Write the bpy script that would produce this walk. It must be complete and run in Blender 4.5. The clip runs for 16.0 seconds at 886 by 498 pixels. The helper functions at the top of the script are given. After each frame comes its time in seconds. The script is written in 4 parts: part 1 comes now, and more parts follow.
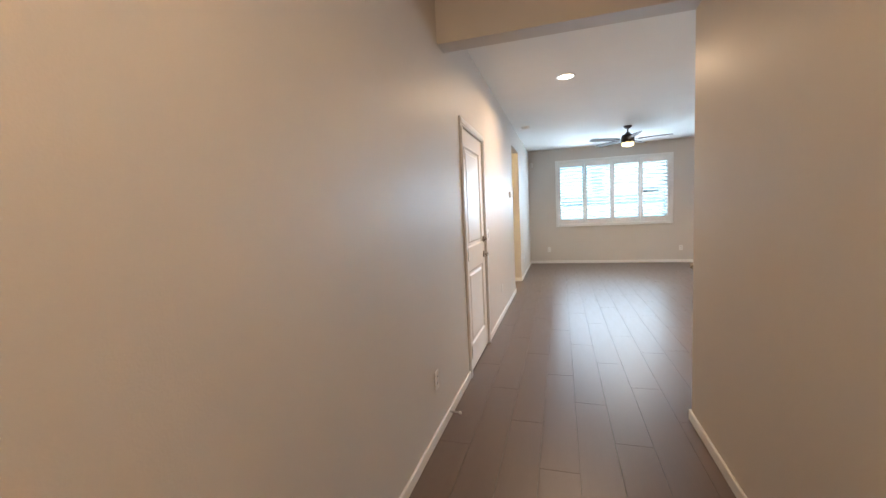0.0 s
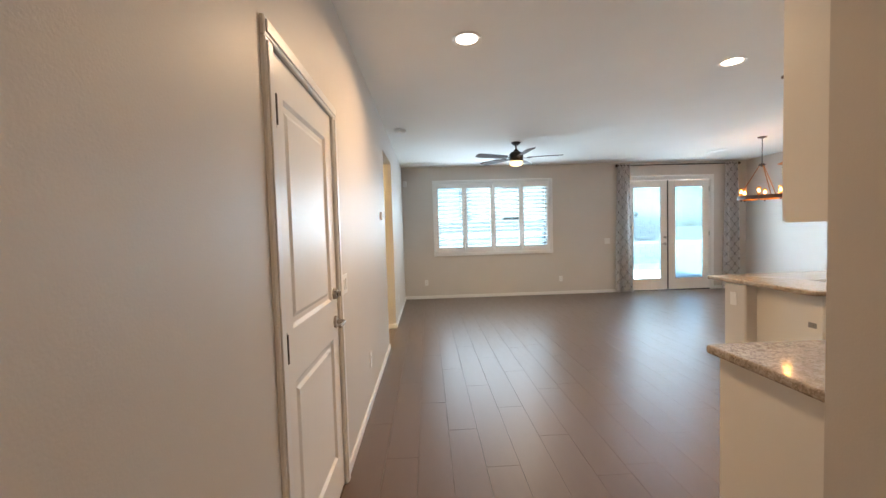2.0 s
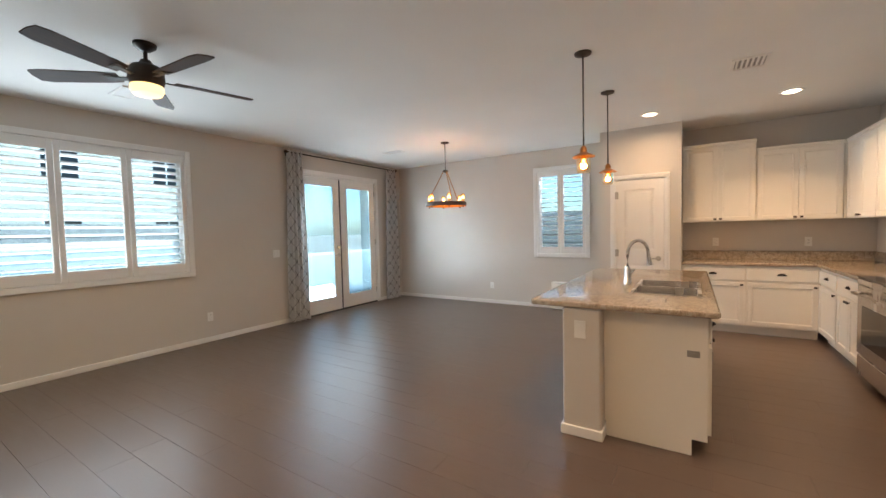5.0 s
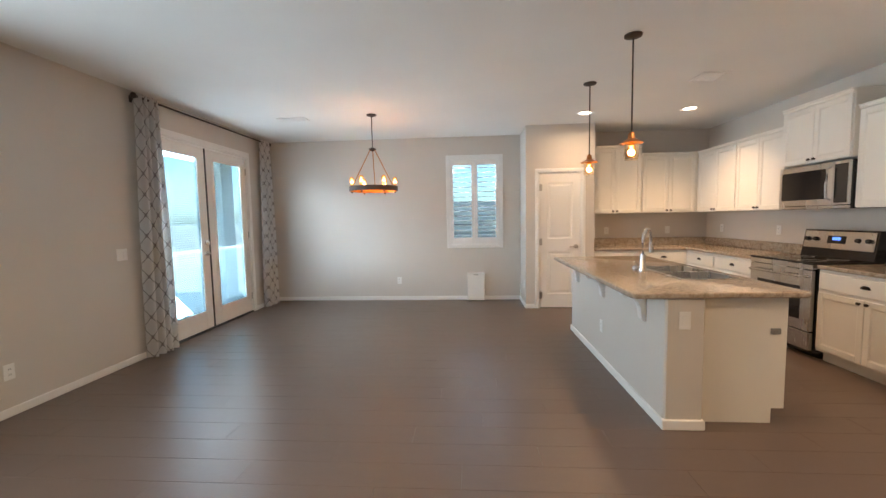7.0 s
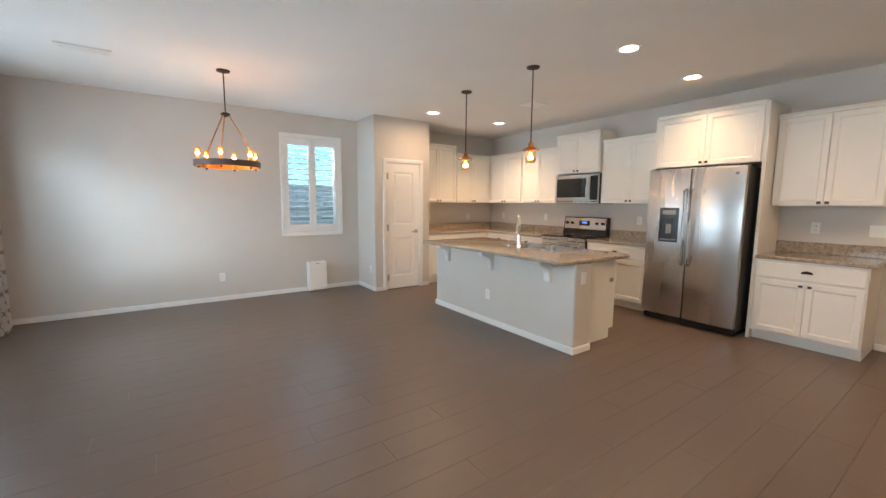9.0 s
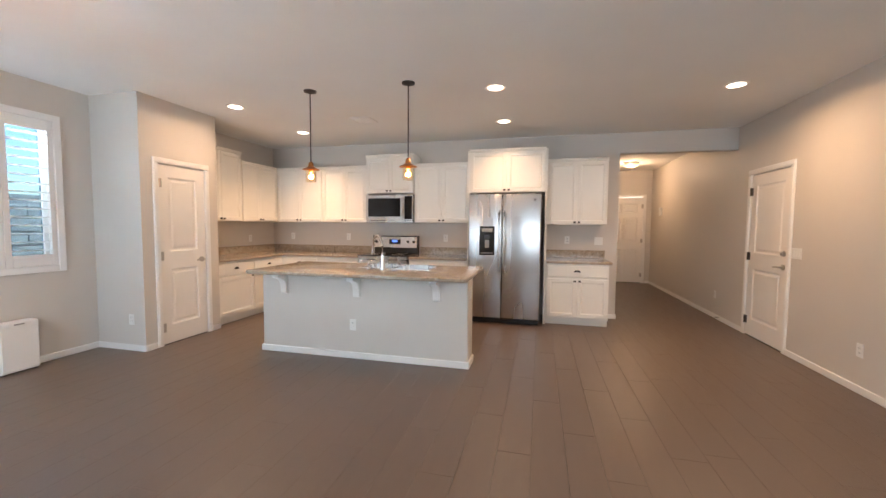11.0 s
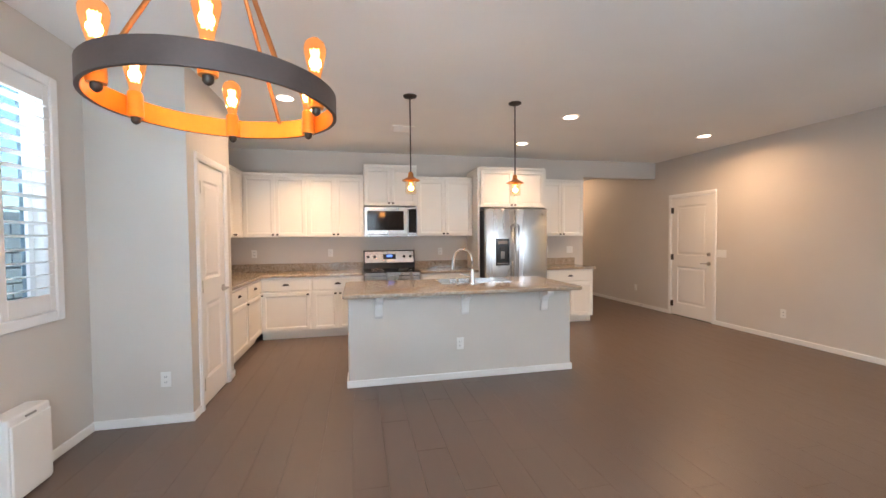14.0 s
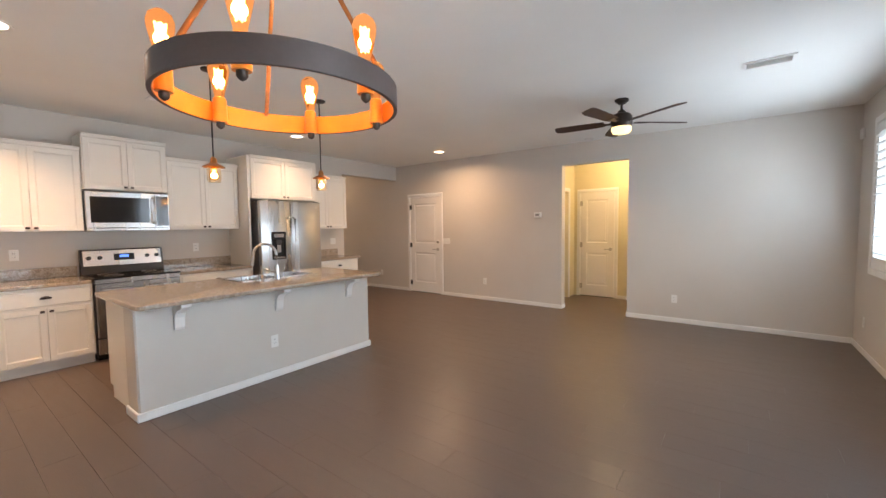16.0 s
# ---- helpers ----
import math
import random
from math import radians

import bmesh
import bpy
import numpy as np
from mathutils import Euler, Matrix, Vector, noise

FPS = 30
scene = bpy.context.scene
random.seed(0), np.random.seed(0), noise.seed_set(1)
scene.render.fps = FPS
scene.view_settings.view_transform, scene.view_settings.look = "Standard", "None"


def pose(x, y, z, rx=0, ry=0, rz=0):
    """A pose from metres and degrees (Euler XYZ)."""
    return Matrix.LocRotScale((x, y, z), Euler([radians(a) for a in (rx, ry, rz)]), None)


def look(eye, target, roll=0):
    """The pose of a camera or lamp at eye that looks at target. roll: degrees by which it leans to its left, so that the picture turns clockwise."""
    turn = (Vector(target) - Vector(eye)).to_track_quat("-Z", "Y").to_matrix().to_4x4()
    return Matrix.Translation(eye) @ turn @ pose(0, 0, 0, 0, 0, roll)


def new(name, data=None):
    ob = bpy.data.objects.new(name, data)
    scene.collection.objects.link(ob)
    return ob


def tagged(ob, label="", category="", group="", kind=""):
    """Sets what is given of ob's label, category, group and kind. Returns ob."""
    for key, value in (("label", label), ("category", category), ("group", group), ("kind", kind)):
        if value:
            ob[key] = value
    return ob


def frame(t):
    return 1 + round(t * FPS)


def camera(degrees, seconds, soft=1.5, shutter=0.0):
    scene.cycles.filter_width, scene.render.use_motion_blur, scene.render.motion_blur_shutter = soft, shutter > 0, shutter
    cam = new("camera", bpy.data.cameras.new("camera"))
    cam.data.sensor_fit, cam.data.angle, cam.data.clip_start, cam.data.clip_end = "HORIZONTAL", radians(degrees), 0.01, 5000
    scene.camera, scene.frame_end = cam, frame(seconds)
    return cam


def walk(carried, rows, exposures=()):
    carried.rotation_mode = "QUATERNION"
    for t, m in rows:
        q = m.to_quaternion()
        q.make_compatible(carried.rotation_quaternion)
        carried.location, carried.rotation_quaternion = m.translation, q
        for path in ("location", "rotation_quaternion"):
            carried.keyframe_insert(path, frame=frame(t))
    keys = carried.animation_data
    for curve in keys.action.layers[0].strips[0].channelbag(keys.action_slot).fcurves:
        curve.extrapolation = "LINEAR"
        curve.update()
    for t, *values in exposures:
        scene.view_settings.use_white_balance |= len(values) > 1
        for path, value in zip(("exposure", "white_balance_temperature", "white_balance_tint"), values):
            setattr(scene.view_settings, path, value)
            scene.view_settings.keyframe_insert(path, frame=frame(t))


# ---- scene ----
cam = camera(97.2, 16.0)
PATH = [
    (0, (0.095, -0.015, 1.367), (-0.488, 1.891, 1.182), -2.8),
    (0.5, (-0.081, 0.314, 1.383), (-0.322, 2.292, 1.211), -3.0),
    (1, (-0.166, 0.796, 1.397), (-0.241, 2.79, 1.258), -2.8),
    (1.5, (-0.155, 1.219, 1.393), (-0.192, 3.216, 1.285), -2.1),
    (2, (-0.143, 1.715, 1.405), (-0.068, 3.712, 1.315), -1.7),
    (2.5, (-0.092, 2.193, 1.381), (0.15, 4.176, 1.306), -1.4),
    (3, (-0.088, 2.672, 1.392), (0.473, 4.59, 1.31), -1.6),
    (3.5, (-0.061, 3.103, 1.386), (0.855, 4.878, 1.297), -1.6),
    (4, (-0.017, 3.539, 1.394), (1.216, 5.111, 1.299), -1.5),
    (4.5, (-0.006, 4.018, 1.385), (1.488, 5.344, 1.295), -1.4),
    (7, (0.081, 6.482, 1.394), (2.07, 6.619, 1.238), -1.1),
    (7.5, (0.122, 6.956, 1.37), (2.112, 6.847, 1.205), -0.9),
    (8, (0.165, 7.458, 1.392), (2.115, 7.055, 1.209), -0.6),
    (8.5, (0.216, 7.884, 1.404), (2.055, 7.13, 1.183), -0.2),
    (9, (0.419, 8.252, 1.4), (2.049, 7.117, 1.169), 0.4),
    (9.5, (0.726, 8.52, 1.377), (2.065, 7.051, 1.161), 0.7),
    (10, (1.087, 8.687, 1.374), (2.097, 6.973, 1.177), 0.7),
    (12.5, (3.45, 8.946, 1.384), (3.492, 6.947, 1.311), -0.4),
    (13, (3.925, 8.927, 1.394), (3.868, 6.929, 1.337), -0.5),
    (13.5, (4.383, 8.959, 1.404), (4.172, 6.971, 1.346), -0.6),
    (14, (4.781, 8.954, 1.401), (4.356, 7.0, 1.34), -0.5),
    (14.5, (5.114, 8.889, 1.403), (4.408, 7.02, 1.335), -0.5),
    (15, (5.428, 8.845, 1.414), (4.408, 7.127, 1.325), -0.5),
    (15.5, (5.647, 8.799, 1.391), (4.327, 7.3, 1.296), -0.7),
    (16, (5.784, 8.74, 1.431), (4.184, 7.545, 1.311), -0.7),
]
EXPOSURES = [(0.0, 4.8, 5900, 13), (1.5, 4.7, 6050, 13), (2.5, 4.35, 6450, 13), (4.0, 4.1, 6700, 16), (7.0, 4.25, 6500, 15), (8.5, 4.28, 6250, 13), (9.5, 4.27, 6550, 17), (12.5, 4.42, 6600, 20), (15.0, 4.3, 6600, 20), (16.0, 4.28, 6650, 20)]
walk(cam, [(t, look(eye, target, roll)) for t, eye, target, roll in PATH], EXPOSURES)

# ---- world, sun and exposure ----
world = bpy.data.worlds.new("sky")
scene.world = world
world.use_nodes = True
wn = world.node_tree.nodes
sky = wn.new("ShaderNodeTexSky")
sky.sky_type, sky.sun_disc = "NISHITA", False
sky.sun_elevation, sky.sun_rotation = radians(52), radians(205)
world.node_tree.links.new(sky.outputs[0], wn["Background"].inputs[0])
wn["Background"].inputs[1].default_value = 0.07
sun_data = bpy.data.lights.new("sun", "SUN")
sun_data.energy, sun_data.angle, sun_data.color = 2.0, radians(0.5), (1.0, 0.95, 0.87)
sun = new("sun", sun_data)
sun.matrix_world = look((0, 0, 30), Vector((0, 0, 30)) - Vector((-0.26, -0.56, 0.79)))

CAN_SPOTS = [(5.44, 4.95), (5.41, 3.65), (2.42, 4.92), (2.45, 3.65), (0.17, 4.49)]
CAN_POWER, HALL_POWER, BULB_POWER, PENDANT_POWER, FAN_POWER, ALCOVE_POWER = 1.15, 1.3, 0.17, 0.3, 0.7, 1.7
WARM = (1.0, 0.70, 0.42)


def lamp(name, kind, power, colour, place, size=0.1, angle=150):
    data = bpy.data.lights.new(name, kind)
    data.energy, data.color = power, colour
    if kind == "AREA":
        data.shape, data.size, data.spread = "DISK", size, radians(angle)
    else:
        data.shadow_soft_size = size
    if kind == "SPOT":
        data.spot_size, data.spot_blend = radians(angle), 0.8
    ob = new(name, data)
    ob.location = place
    return ob


def sky_lamp(power, place, toward, width, height):
    """Daylight at one window."""
    data = bpy.data.lights.new("window_daylight", "AREA")
    data.energy, data.color = power, (0.72, 0.9, 1.0)
    data.shape, data.size, data.size_y = "RECTANGLE", width, height
    ob = new("window_daylight", data)
    ob.matrix_world = look(place, toward)


sky_lamp(2.8, (1.235, 10.75, 0.35), (1.235, 9.2, 2.1), 2.3, 0.7)
sky_lamp(27, (4.99, 10.9, 0.0), (4.99, 9.2, 1.7), 1.8, 0.8)
sky_lamp(8, (4.99, 10.5, 2.44), (4.99, 9.3, 1.7), 1.85, 0.3)
sky_lamp(1.9, (4.99, 9.884, 1.25), (4.99, 8.0, 1.1), 1.6, 1.9)
sky_lamp(1.6, (1.2, 9.95, 1.65), (1.2, 8.0, 1.5), 2.2, 1.25)
sky_lamp(2.2, (1.2, 9.838, 1.65), (1.2, 8.0, 1.5), 2.2, 1.25)
sky_lamp(2.5, (7.2, 6.4, 2.5), (6.2, 6.4, 1.8), 0.8, 0.3)

# ---- materials ----
def mat(name, colour, rough=0.5, metal=0.0, vary=0.08, scale=6.0, fine=90.0, bump=0.05, stretch=(1, 1, 1), spec=0.5, per_piece=0.0, coat=0.0, rvar=0.08):
    m = bpy.data.materials.new(name)
    m.use_nodes = True
    n, l = m.node_tree.nodes, m.node_tree.links
    b = n["Principled BSDF"]
    b.inputs["Metallic"].default_value = metal
    b.inputs["Specular IOR Level"].default_value = spec
    b.inputs["Coat Weight"].default_value = coat
    co, mp = n.new("ShaderNodeTexCoord"), n.new("ShaderNodeMapping")
    mp.inputs["Scale"].default_value = stretch
    l.new(co.outputs["Object"], mp.inputs[0])
    big, small = n.new("ShaderNodeTexNoise"), n.new("ShaderNodeTexNoise")
    for t, sc in ((big, scale), (small, fine)):
        t.inputs["Scale"].default_value = sc
        t.inputs["Detail"].default_value = 4
        l.new(mp.outputs[0], t.inputs["Vector"])
    add = n.new("ShaderNodeMath")
    add.operation = "MULTIPLY_ADD"
    add.inputs[1].default_value = 0.35
    l.new(small.outputs["Fac"], add.inputs[0])
    l.new(big.outputs["Fac"], add.inputs[2])
    last = add
    if per_piece:
        info, mix = n.new("ShaderNodeObjectInfo"), n.new("ShaderNodeMath")
        mix.operation = "MULTIPLY_ADD"
        mix.inputs[1].default_value = per_piece
        l.new(info.outputs["Random"], mix.inputs[0])
        l.new(add.outputs[0], mix.inputs[2])
        last = mix
    ramp = n.new("ShaderNodeMapRange")
    ramp.inputs["From Min"].default_value, ramp.inputs["From Max"].default_value = 0.35, 1.0 + per_piece
    ramp.inputs["To Min"].default_value, ramp.inputs["To Max"].default_value = 1 - vary, 1 + vary
    l.new(last.outputs[0], ramp.inputs["Value"])
    tint = n.new("ShaderNodeVectorMath")
    tint.operation = "SCALE"
    tint.inputs[0].default_value = colour
    l.new(ramp.outputs[0], tint.inputs["Scale"])
    l.new(tint.outputs[0], b.inputs["Base Color"])
    rr = n.new("ShaderNodeMapRange")
    rr.inputs["To Min"].default_value, rr.inputs["To Max"].default_value = max(rough - rvar, 0.02), min(rough + rvar, 1)
    l.new(big.outputs["Fac"], rr.inputs["Value"])
    l.new(rr.outputs[0], b.inputs["Roughness"])
    if bump:
        bp = n.new("ShaderNodeBump")
        bp.inputs["Strength"].default_value, bp.inputs["Distance"].default_value = bump, 0.004
        l.new(small.outputs["Fac"], bp.inputs["Height"])
        l.new(bp.outputs[0], b.inputs["Normal"])
    return m


def glow(name, colour, strength):
    m = bpy.data.materials.new(name)
    m.use_nodes = True
    b = m.node_tree.nodes["Principled BSDF"]
    b.inputs["Base Color"].default_value = (*colour, 1)
    b.inputs["Emission Color"].default_value = (*colour, 1)
    b.inputs["Emission Strength"].default_value = strength
    return m


def glass(name, colour=(0.10, 0.165, 0.195), rough=0.0, ior=1.1):
    m = bpy.data.materials.new(name)
    m.use_nodes = True
    b = m.node_tree.nodes["Principled BSDF"]
    b.inputs["Base Color"].default_value = (*colour, 1)
    b.inputs["Transmission Weight"].default_value = 1
    b.inputs["Roughness"].default_value = rough
    b.inputs["IOR"].default_value = ior
    return m


def granite_mat():
    m = bpy.data.materials.new("granite")
    m.use_nodes = True
    n, l = m.node_tree.nodes, m.node_tree.links
    b = n["Principled BSDF"]
    b.inputs["Roughness"].default_value = 0.1
    co = n.new("ShaderNodeTexCoord")
    v, t = n.new("ShaderNodeTexVoronoi"), n.new("ShaderNodeTexNoise")
    v.inputs["Scale"].default_value, t.inputs["Scale"].default_value, t.inputs["Detail"].default_value = 150, 30, 8
    for k in (v, t):
        l.new(co.outputs["Object"], k.inputs["Vector"])
    sep = n.new("ShaderNodeSeparateColor")
    l.new(v.outputs["Color"], sep.inputs[0])
    half = n.new("ShaderNodeMath")
    half.operation = "MULTIPLY_ADD"
    half.inputs[1].default_value = 0.45
    l.new(sep.outputs[0], half.inputs[0])
    l.new(t.outputs["Fac"], half.inputs[2])
    r = n.new("ShaderNodeValToRGB")
    stops = [(0.3, (0.16, 0.115, 0.08)), (0.5, (0.26, 0.2, 0.145)), (0.68, (0.34, 0.27, 0.205)), (0.9, (0.46, 0.39, 0.31))]
    r.color_ramp.elements.new(0.6), r.color_ramp.elements.new(0.7)
    for e, (p, c) in zip(r.color_ramp.elements, stops):
        e.position, e.color = p, (*c, 1)
    l.new(half.outputs[0], r.inputs[0])
    l.new(r.outputs[0], b.inputs["Base Color"])
    return m


def curtain_mat():
    """White cloth with a printed grey lattice of wavy diamonds, laid out along the cloth."""
    m = bpy.data.materials.new("curtain_cloth")
    m.use_nodes = True
    n, l = m.node_tree.nodes, m.node_tree.links
    b = n["Principled BSDF"]
    b.inputs["Roughness"].default_value = 0.9
    uv, sep = n.new("ShaderNodeUVMap"), n.new("ShaderNodeSeparateXYZ")
    l.new(uv.outputs[0], sep.inputs[0])

    def op(kind, a, c=None, k=None):
        x = n.new("ShaderNodeMath")
        x.operation = kind
        for i, s in enumerate((a, c, k)):
            if s is None:
                continue
            if isinstance(s, (int, float)):
                x.inputs[i].default_value = s
            else:
                l.new(s, x.inputs[i])
        return x.outputs[0]
    u, v = op("MULTIPLY", sep.outputs[0], 2 * math.pi / 0.11), op("MULTIPLY", sep.outputs[1], 2 * math.pi / 0.21)
    wave = op("ADD", op("COSINE", u), op("COSINE", v))
    line = op("LESS_THAN", op("ABSOLUTE", wave), 0.13)
    weave = n.new("ShaderNodeTexNoise")
    weave.inputs["Scale"].default_value = 300
    l.new(uv.outputs[0], weave.inputs["Vector"])
    mix = n.new("ShaderNodeMix")
    mix.data_type = "RGBA"
    mix.inputs["A"].default_value, mix.inputs["B"].default_value = (0.86, 0.85, 0.84, 1), (0.40, 0.37, 0.36, 1)
    l.new(line, mix.inputs["Factor"])
    l.new(mix.outputs["Result"], b.inputs["Base Color"])
    bp = n.new("ShaderNodeBump")
    bp.inputs["Strength"].default_value, bp.inputs["Distance"].default_value = 0.3, 0.002
    l.new(weave.outputs["Fac"], bp.inputs["Height"])
    l.new(bp.outputs[0], b.inputs["Normal"])
    thin, both = n.new("ShaderNodeBsdfTranslucent"), n.new("ShaderNodeMixShader")
    l.new(mix.outputs["Result"], thin.inputs["Color"])
    both.inputs[0].default_value = 0.5
    l.new(b.outputs[0], both.inputs[1])
    l.new(thin.outputs[0], both.inputs[2])
    l.new(both.outputs[0], n["Material Output"].inputs["Surface"])
    return m


WALL = mat("greige_wall_paint", (0.60, 0.555, 0.505), 0.5, vary=0.03, scale=2.0, fine=160, bump=0.12)
CEIL = mat("ceiling_paint", (0.82, 0.815, 0.79), 0.8, vary=0.03, scale=1.5, fine=70, bump=0.2)
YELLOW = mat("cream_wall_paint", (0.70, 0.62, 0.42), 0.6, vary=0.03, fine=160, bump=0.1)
TRIM = mat("white_trim_paint", (0.80, 0.78, 0.75), 0.35, vary=0.02, bump=0.02)
DOOR = mat("white_door_paint", (0.80, 0.765, 0.72), 0.38, vary=0.03, scale=3, fine=60, bump=0.05, stretch=(1, 1, 0.15))
CAB = mat("white_cabinet_paint", (0.80, 0.765, 0.70), 0.4, vary=0.02, scale=4, bump=0.03)
SHUT = mat("white_shutter_paint", (0.80, 0.79, 0.77), 0.4, vary=0.02, bump=0.02)
PLANK = mat("dark_wood_plank", (0.128, 0.09, 0.071), 0.35, vary=0.10, scale=5, fine=38, bump=0.16, stretch=(5, 0.6, 1), per_piece=0.15)
GROUT = mat("dark_joint", (0.08, 0.058, 0.047), 0.8, vary=0.2)
GRANITE = granite_mat()
STEEL = mat("brushed_steel", (0.56, 0.55, 0.54), 0.27, 1.0, vary=0.03, scale=2, fine=30, bump=0, stretch=(2, 2, 0.3), rvar=0.03)
CHROME = mat("chrome", (0.75, 0.75, 0.75), 0.1, 1.0, vary=0.02, bump=0)
NICKEL = mat("satin_nickel", (0.45, 0.42, 0.38), 0.3, 1.0, vary=0.05, bump=0)
BRONZE = mat("dark_bronze", (0.055, 0.042, 0.035), 0.42, 0.7, vary=0.2, scale=12, bump=0.05)
COPPER = mat("aged_copper", (0.46, 0.2, 0.07), 0.35, 0.9, vary=0.2, scale=20, bump=0.05)
RING_OUT = mat("grey_brown_iron", (0.095, 0.068, 0.06), 0.5, 0.4, vary=0.2, scale=10, bump=0.05)
# the bulbs' warm light on ring inside and sockets, put into the base colour
RING_IN = mat("bulb_lit_orange", (0.78, 0.27, 0.03), 0.33, 0.3, vary=0.12, scale=18, bump=0.05)
BLACK = mat("black_enamel", (0.012, 0.012, 0.013), 0.2, vary=0.1, bump=0)
BLACKGLASS = mat("black_glass", (0.01, 0.01, 0.012), 0.05, vary=0.05, bump=0)
DARK = mat("dark_plastic", (0.03, 0.03, 0.032), 0.45, vary=0.1, bump=0.02)
GREYSIDE = mat("grey_appliance_side", (0.06, 0.06, 0.062), 0.4, vary=0.1, bump=0.05)
PLASTIC = mat("white_plastic", (0.78, 0.77, 0.74), 0.4, vary=0.02, bump=0)
GREYPLATE = mat("grey_plastic", (0.28, 0.27, 0.26), 0.45, vary=0.03, bump=0)
BLADE = mat("dark_walnut_blade", (0.06, 0.034, 0.026), 0.6, spec=0.25, vary=0.35, scale=6, fine=30, bump=0.06, stretch=(1, 8, 1))
CLOTH = curtain_mat()
GLASS = glass("window_glass")
AMBER = glass("amber_jar_glass", (1.0, 0.86, 0.62), 0.0, 1.1)
BULB_GLASS = glass("amber_bulb_glass", (1.0, 0.66, 0.3), 0.0, 1.03)
BULB_GLASS.node_tree.nodes["Principled BSDF"].inputs["Emission Color"].default_value = (1.0, 0.24, 0.015, 1)
BULB_GLASS.node_tree.nodes["Principled BSDF"].inputs["Emission Strength"].default_value = 0.014
CAN_GLOW = glow("can_light", (1.0, 0.82, 0.58), 0.5)
FILAMENT = glow("filament", (1.0, 0.62, 0.22), 0.5)
FAN_GLOW = glow("fan_light", (1.0, 0.7, 0.26), 0.14)
BLUE_GLOW = glow("clock_display", (0.1, 0.25, 1.0), 0.1)
STUCCO = mat("pale_stucco", (0.62, 0.57, 0.5), 0.9, vary=0.08, scale=3, fine=60, bump=0.4)
STUCCO2 = mat("grey_stucco", (0.36, 0.35, 0.34), 0.9, vary=0.08, scale=3, fine=60, bump=0.4)
BLOCK = mat("block_wall", (0.36, 0.34, 0.33), 0.9, vary=0.15, scale=4, fine=50, bump=0.4, per_piece=0.3)
TILE = mat("roof_tile", (0.28, 0.17, 0.12), 0.8, vary=0.25, scale=5, fine=30, bump=0.4)
SOIL = mat("gravel_ground", (0.52, 0.46, 0.38), 0.95, vary=0.2, scale=2, fine=70, bump=0.6)
CONCRETE = mat("concrete", (0.58, 0.56, 0.53), 0.85, vary=0.1, scale=1.5, fine=60, bump=0.2)
RUBBER = mat("threshold", (0.03, 0.028, 0.026), 0.6, vary=0.1)


# ---- building helpers ----
def box(bm, x0, y0, z0, x1, y1, z1, bevel=0.0, seg=1):
    r = bmesh.ops.create_cube(bm, size=1, matrix=Matrix.LocRotScale(((x0 + x1) / 2, (y0 + y1) / 2, (z0 + z1) / 2), None, (abs(x1 - x0), abs(y1 - y0), abs(z1 - z0))))
    if bevel:
        edges = list({e for v in r["verts"] for e in v.link_edges})
        bmesh.ops.bevel(bm, geom=edges, offset=bevel, segments=seg, profile=0.5, affect="EDGES", clamp_overlap=True)
    return bm


def boxes(*rows, bevel=0.0):
    bm = bmesh.new()
    for r in rows:
        box(bm, *r, bevel=bevel)
    return bm


def rod(bm, p0, p1, r0, r1=None, seg=16):
    p0, p1 = Vector(p0), Vector(p1)
    d = p1 - p0
    m = Matrix.Translation((p0 + p1) / 2) @ d.to_track_quat("Z", "Y").to_matrix().to_4x4()
    bmesh.ops.create_cone(bm, cap_ends=True, segments=seg, radius1=r0, radius2=r0 if r1 is None else r1, depth=d.length, matrix=m)
    return bm


def lathe(bm, profile, at=(0, 0, 0), seg=24):
    rings = []
    for r, z in profile:
        rings.append([bm.verts.new((at[0] + r * math.cos(2 * math.pi * i / seg), at[1] + r * math.sin(2 * math.pi * i / seg), at[2] + z)) for i in range(seg)] if r > 1e-6 else [bm.verts.new((at[0], at[1], at[2] + z))])
    for a, b in zip(rings, rings[1:]):
        for i in range(seg):
            j = (i + 1) % seg
            q = [a[i % len(a)], a[j % len(a)], b[j % len(b)], b[i % len(b)]]
            q = [v for k, v in enumerate(q) if v not in q[:k]]
            if len(q) > 2:
                bm.faces.new(q)
    bmesh.ops.recalc_face_normals(bm, faces=bm.faces)
    return bm


def tube(bm, pts, r, seg=10):
    pts = [Vector(p) for p in pts]
    rings = []
    for i, p in enumerate(pts):
        d = (pts[min(i + 1, len(pts) - 1)] - pts[max(i - 1, 0)]).normalized()
        m = d.to_track_quat("Z", "Y").to_matrix()
        rings.append([bm.verts.new(p + m @ Vector((r * math.cos(2 * math.pi * k / seg), r * math.sin(2 * math.pi * k / seg), 0))) for k in range(seg)])
    for a, b in zip(rings, rings[1:]):
        for k in range(seg):
            bm.faces.new((a[k], a[(k + 1) % seg], b[(k + 1) % seg], b[k]))
    bm.faces.new(rings[0][::-1]), bm.faces.new(rings[-1])
    bmesh.ops.recalc_face_normals(bm, faces=bm.faces)
    return bm


def prism(bm, outline, axis_from, axis_to):
    """An outline in (y, z), drawn out along x."""
    a = [bm.verts.new((axis_from, y, z)) for y, z in outline]
    b = [bm.verts.new((axis_to, y, z)) for y, z in outline]
    bm.faces.new(a), bm.faces.new(b[::-1])
    for i in range(len(a)):
        j = (i + 1) % len(a)
        bm.faces.new((a[i], b[i], b[j], a[j]))
    bmesh.ops.recalc_face_normals(bm, faces=bm.faces)
    return bm


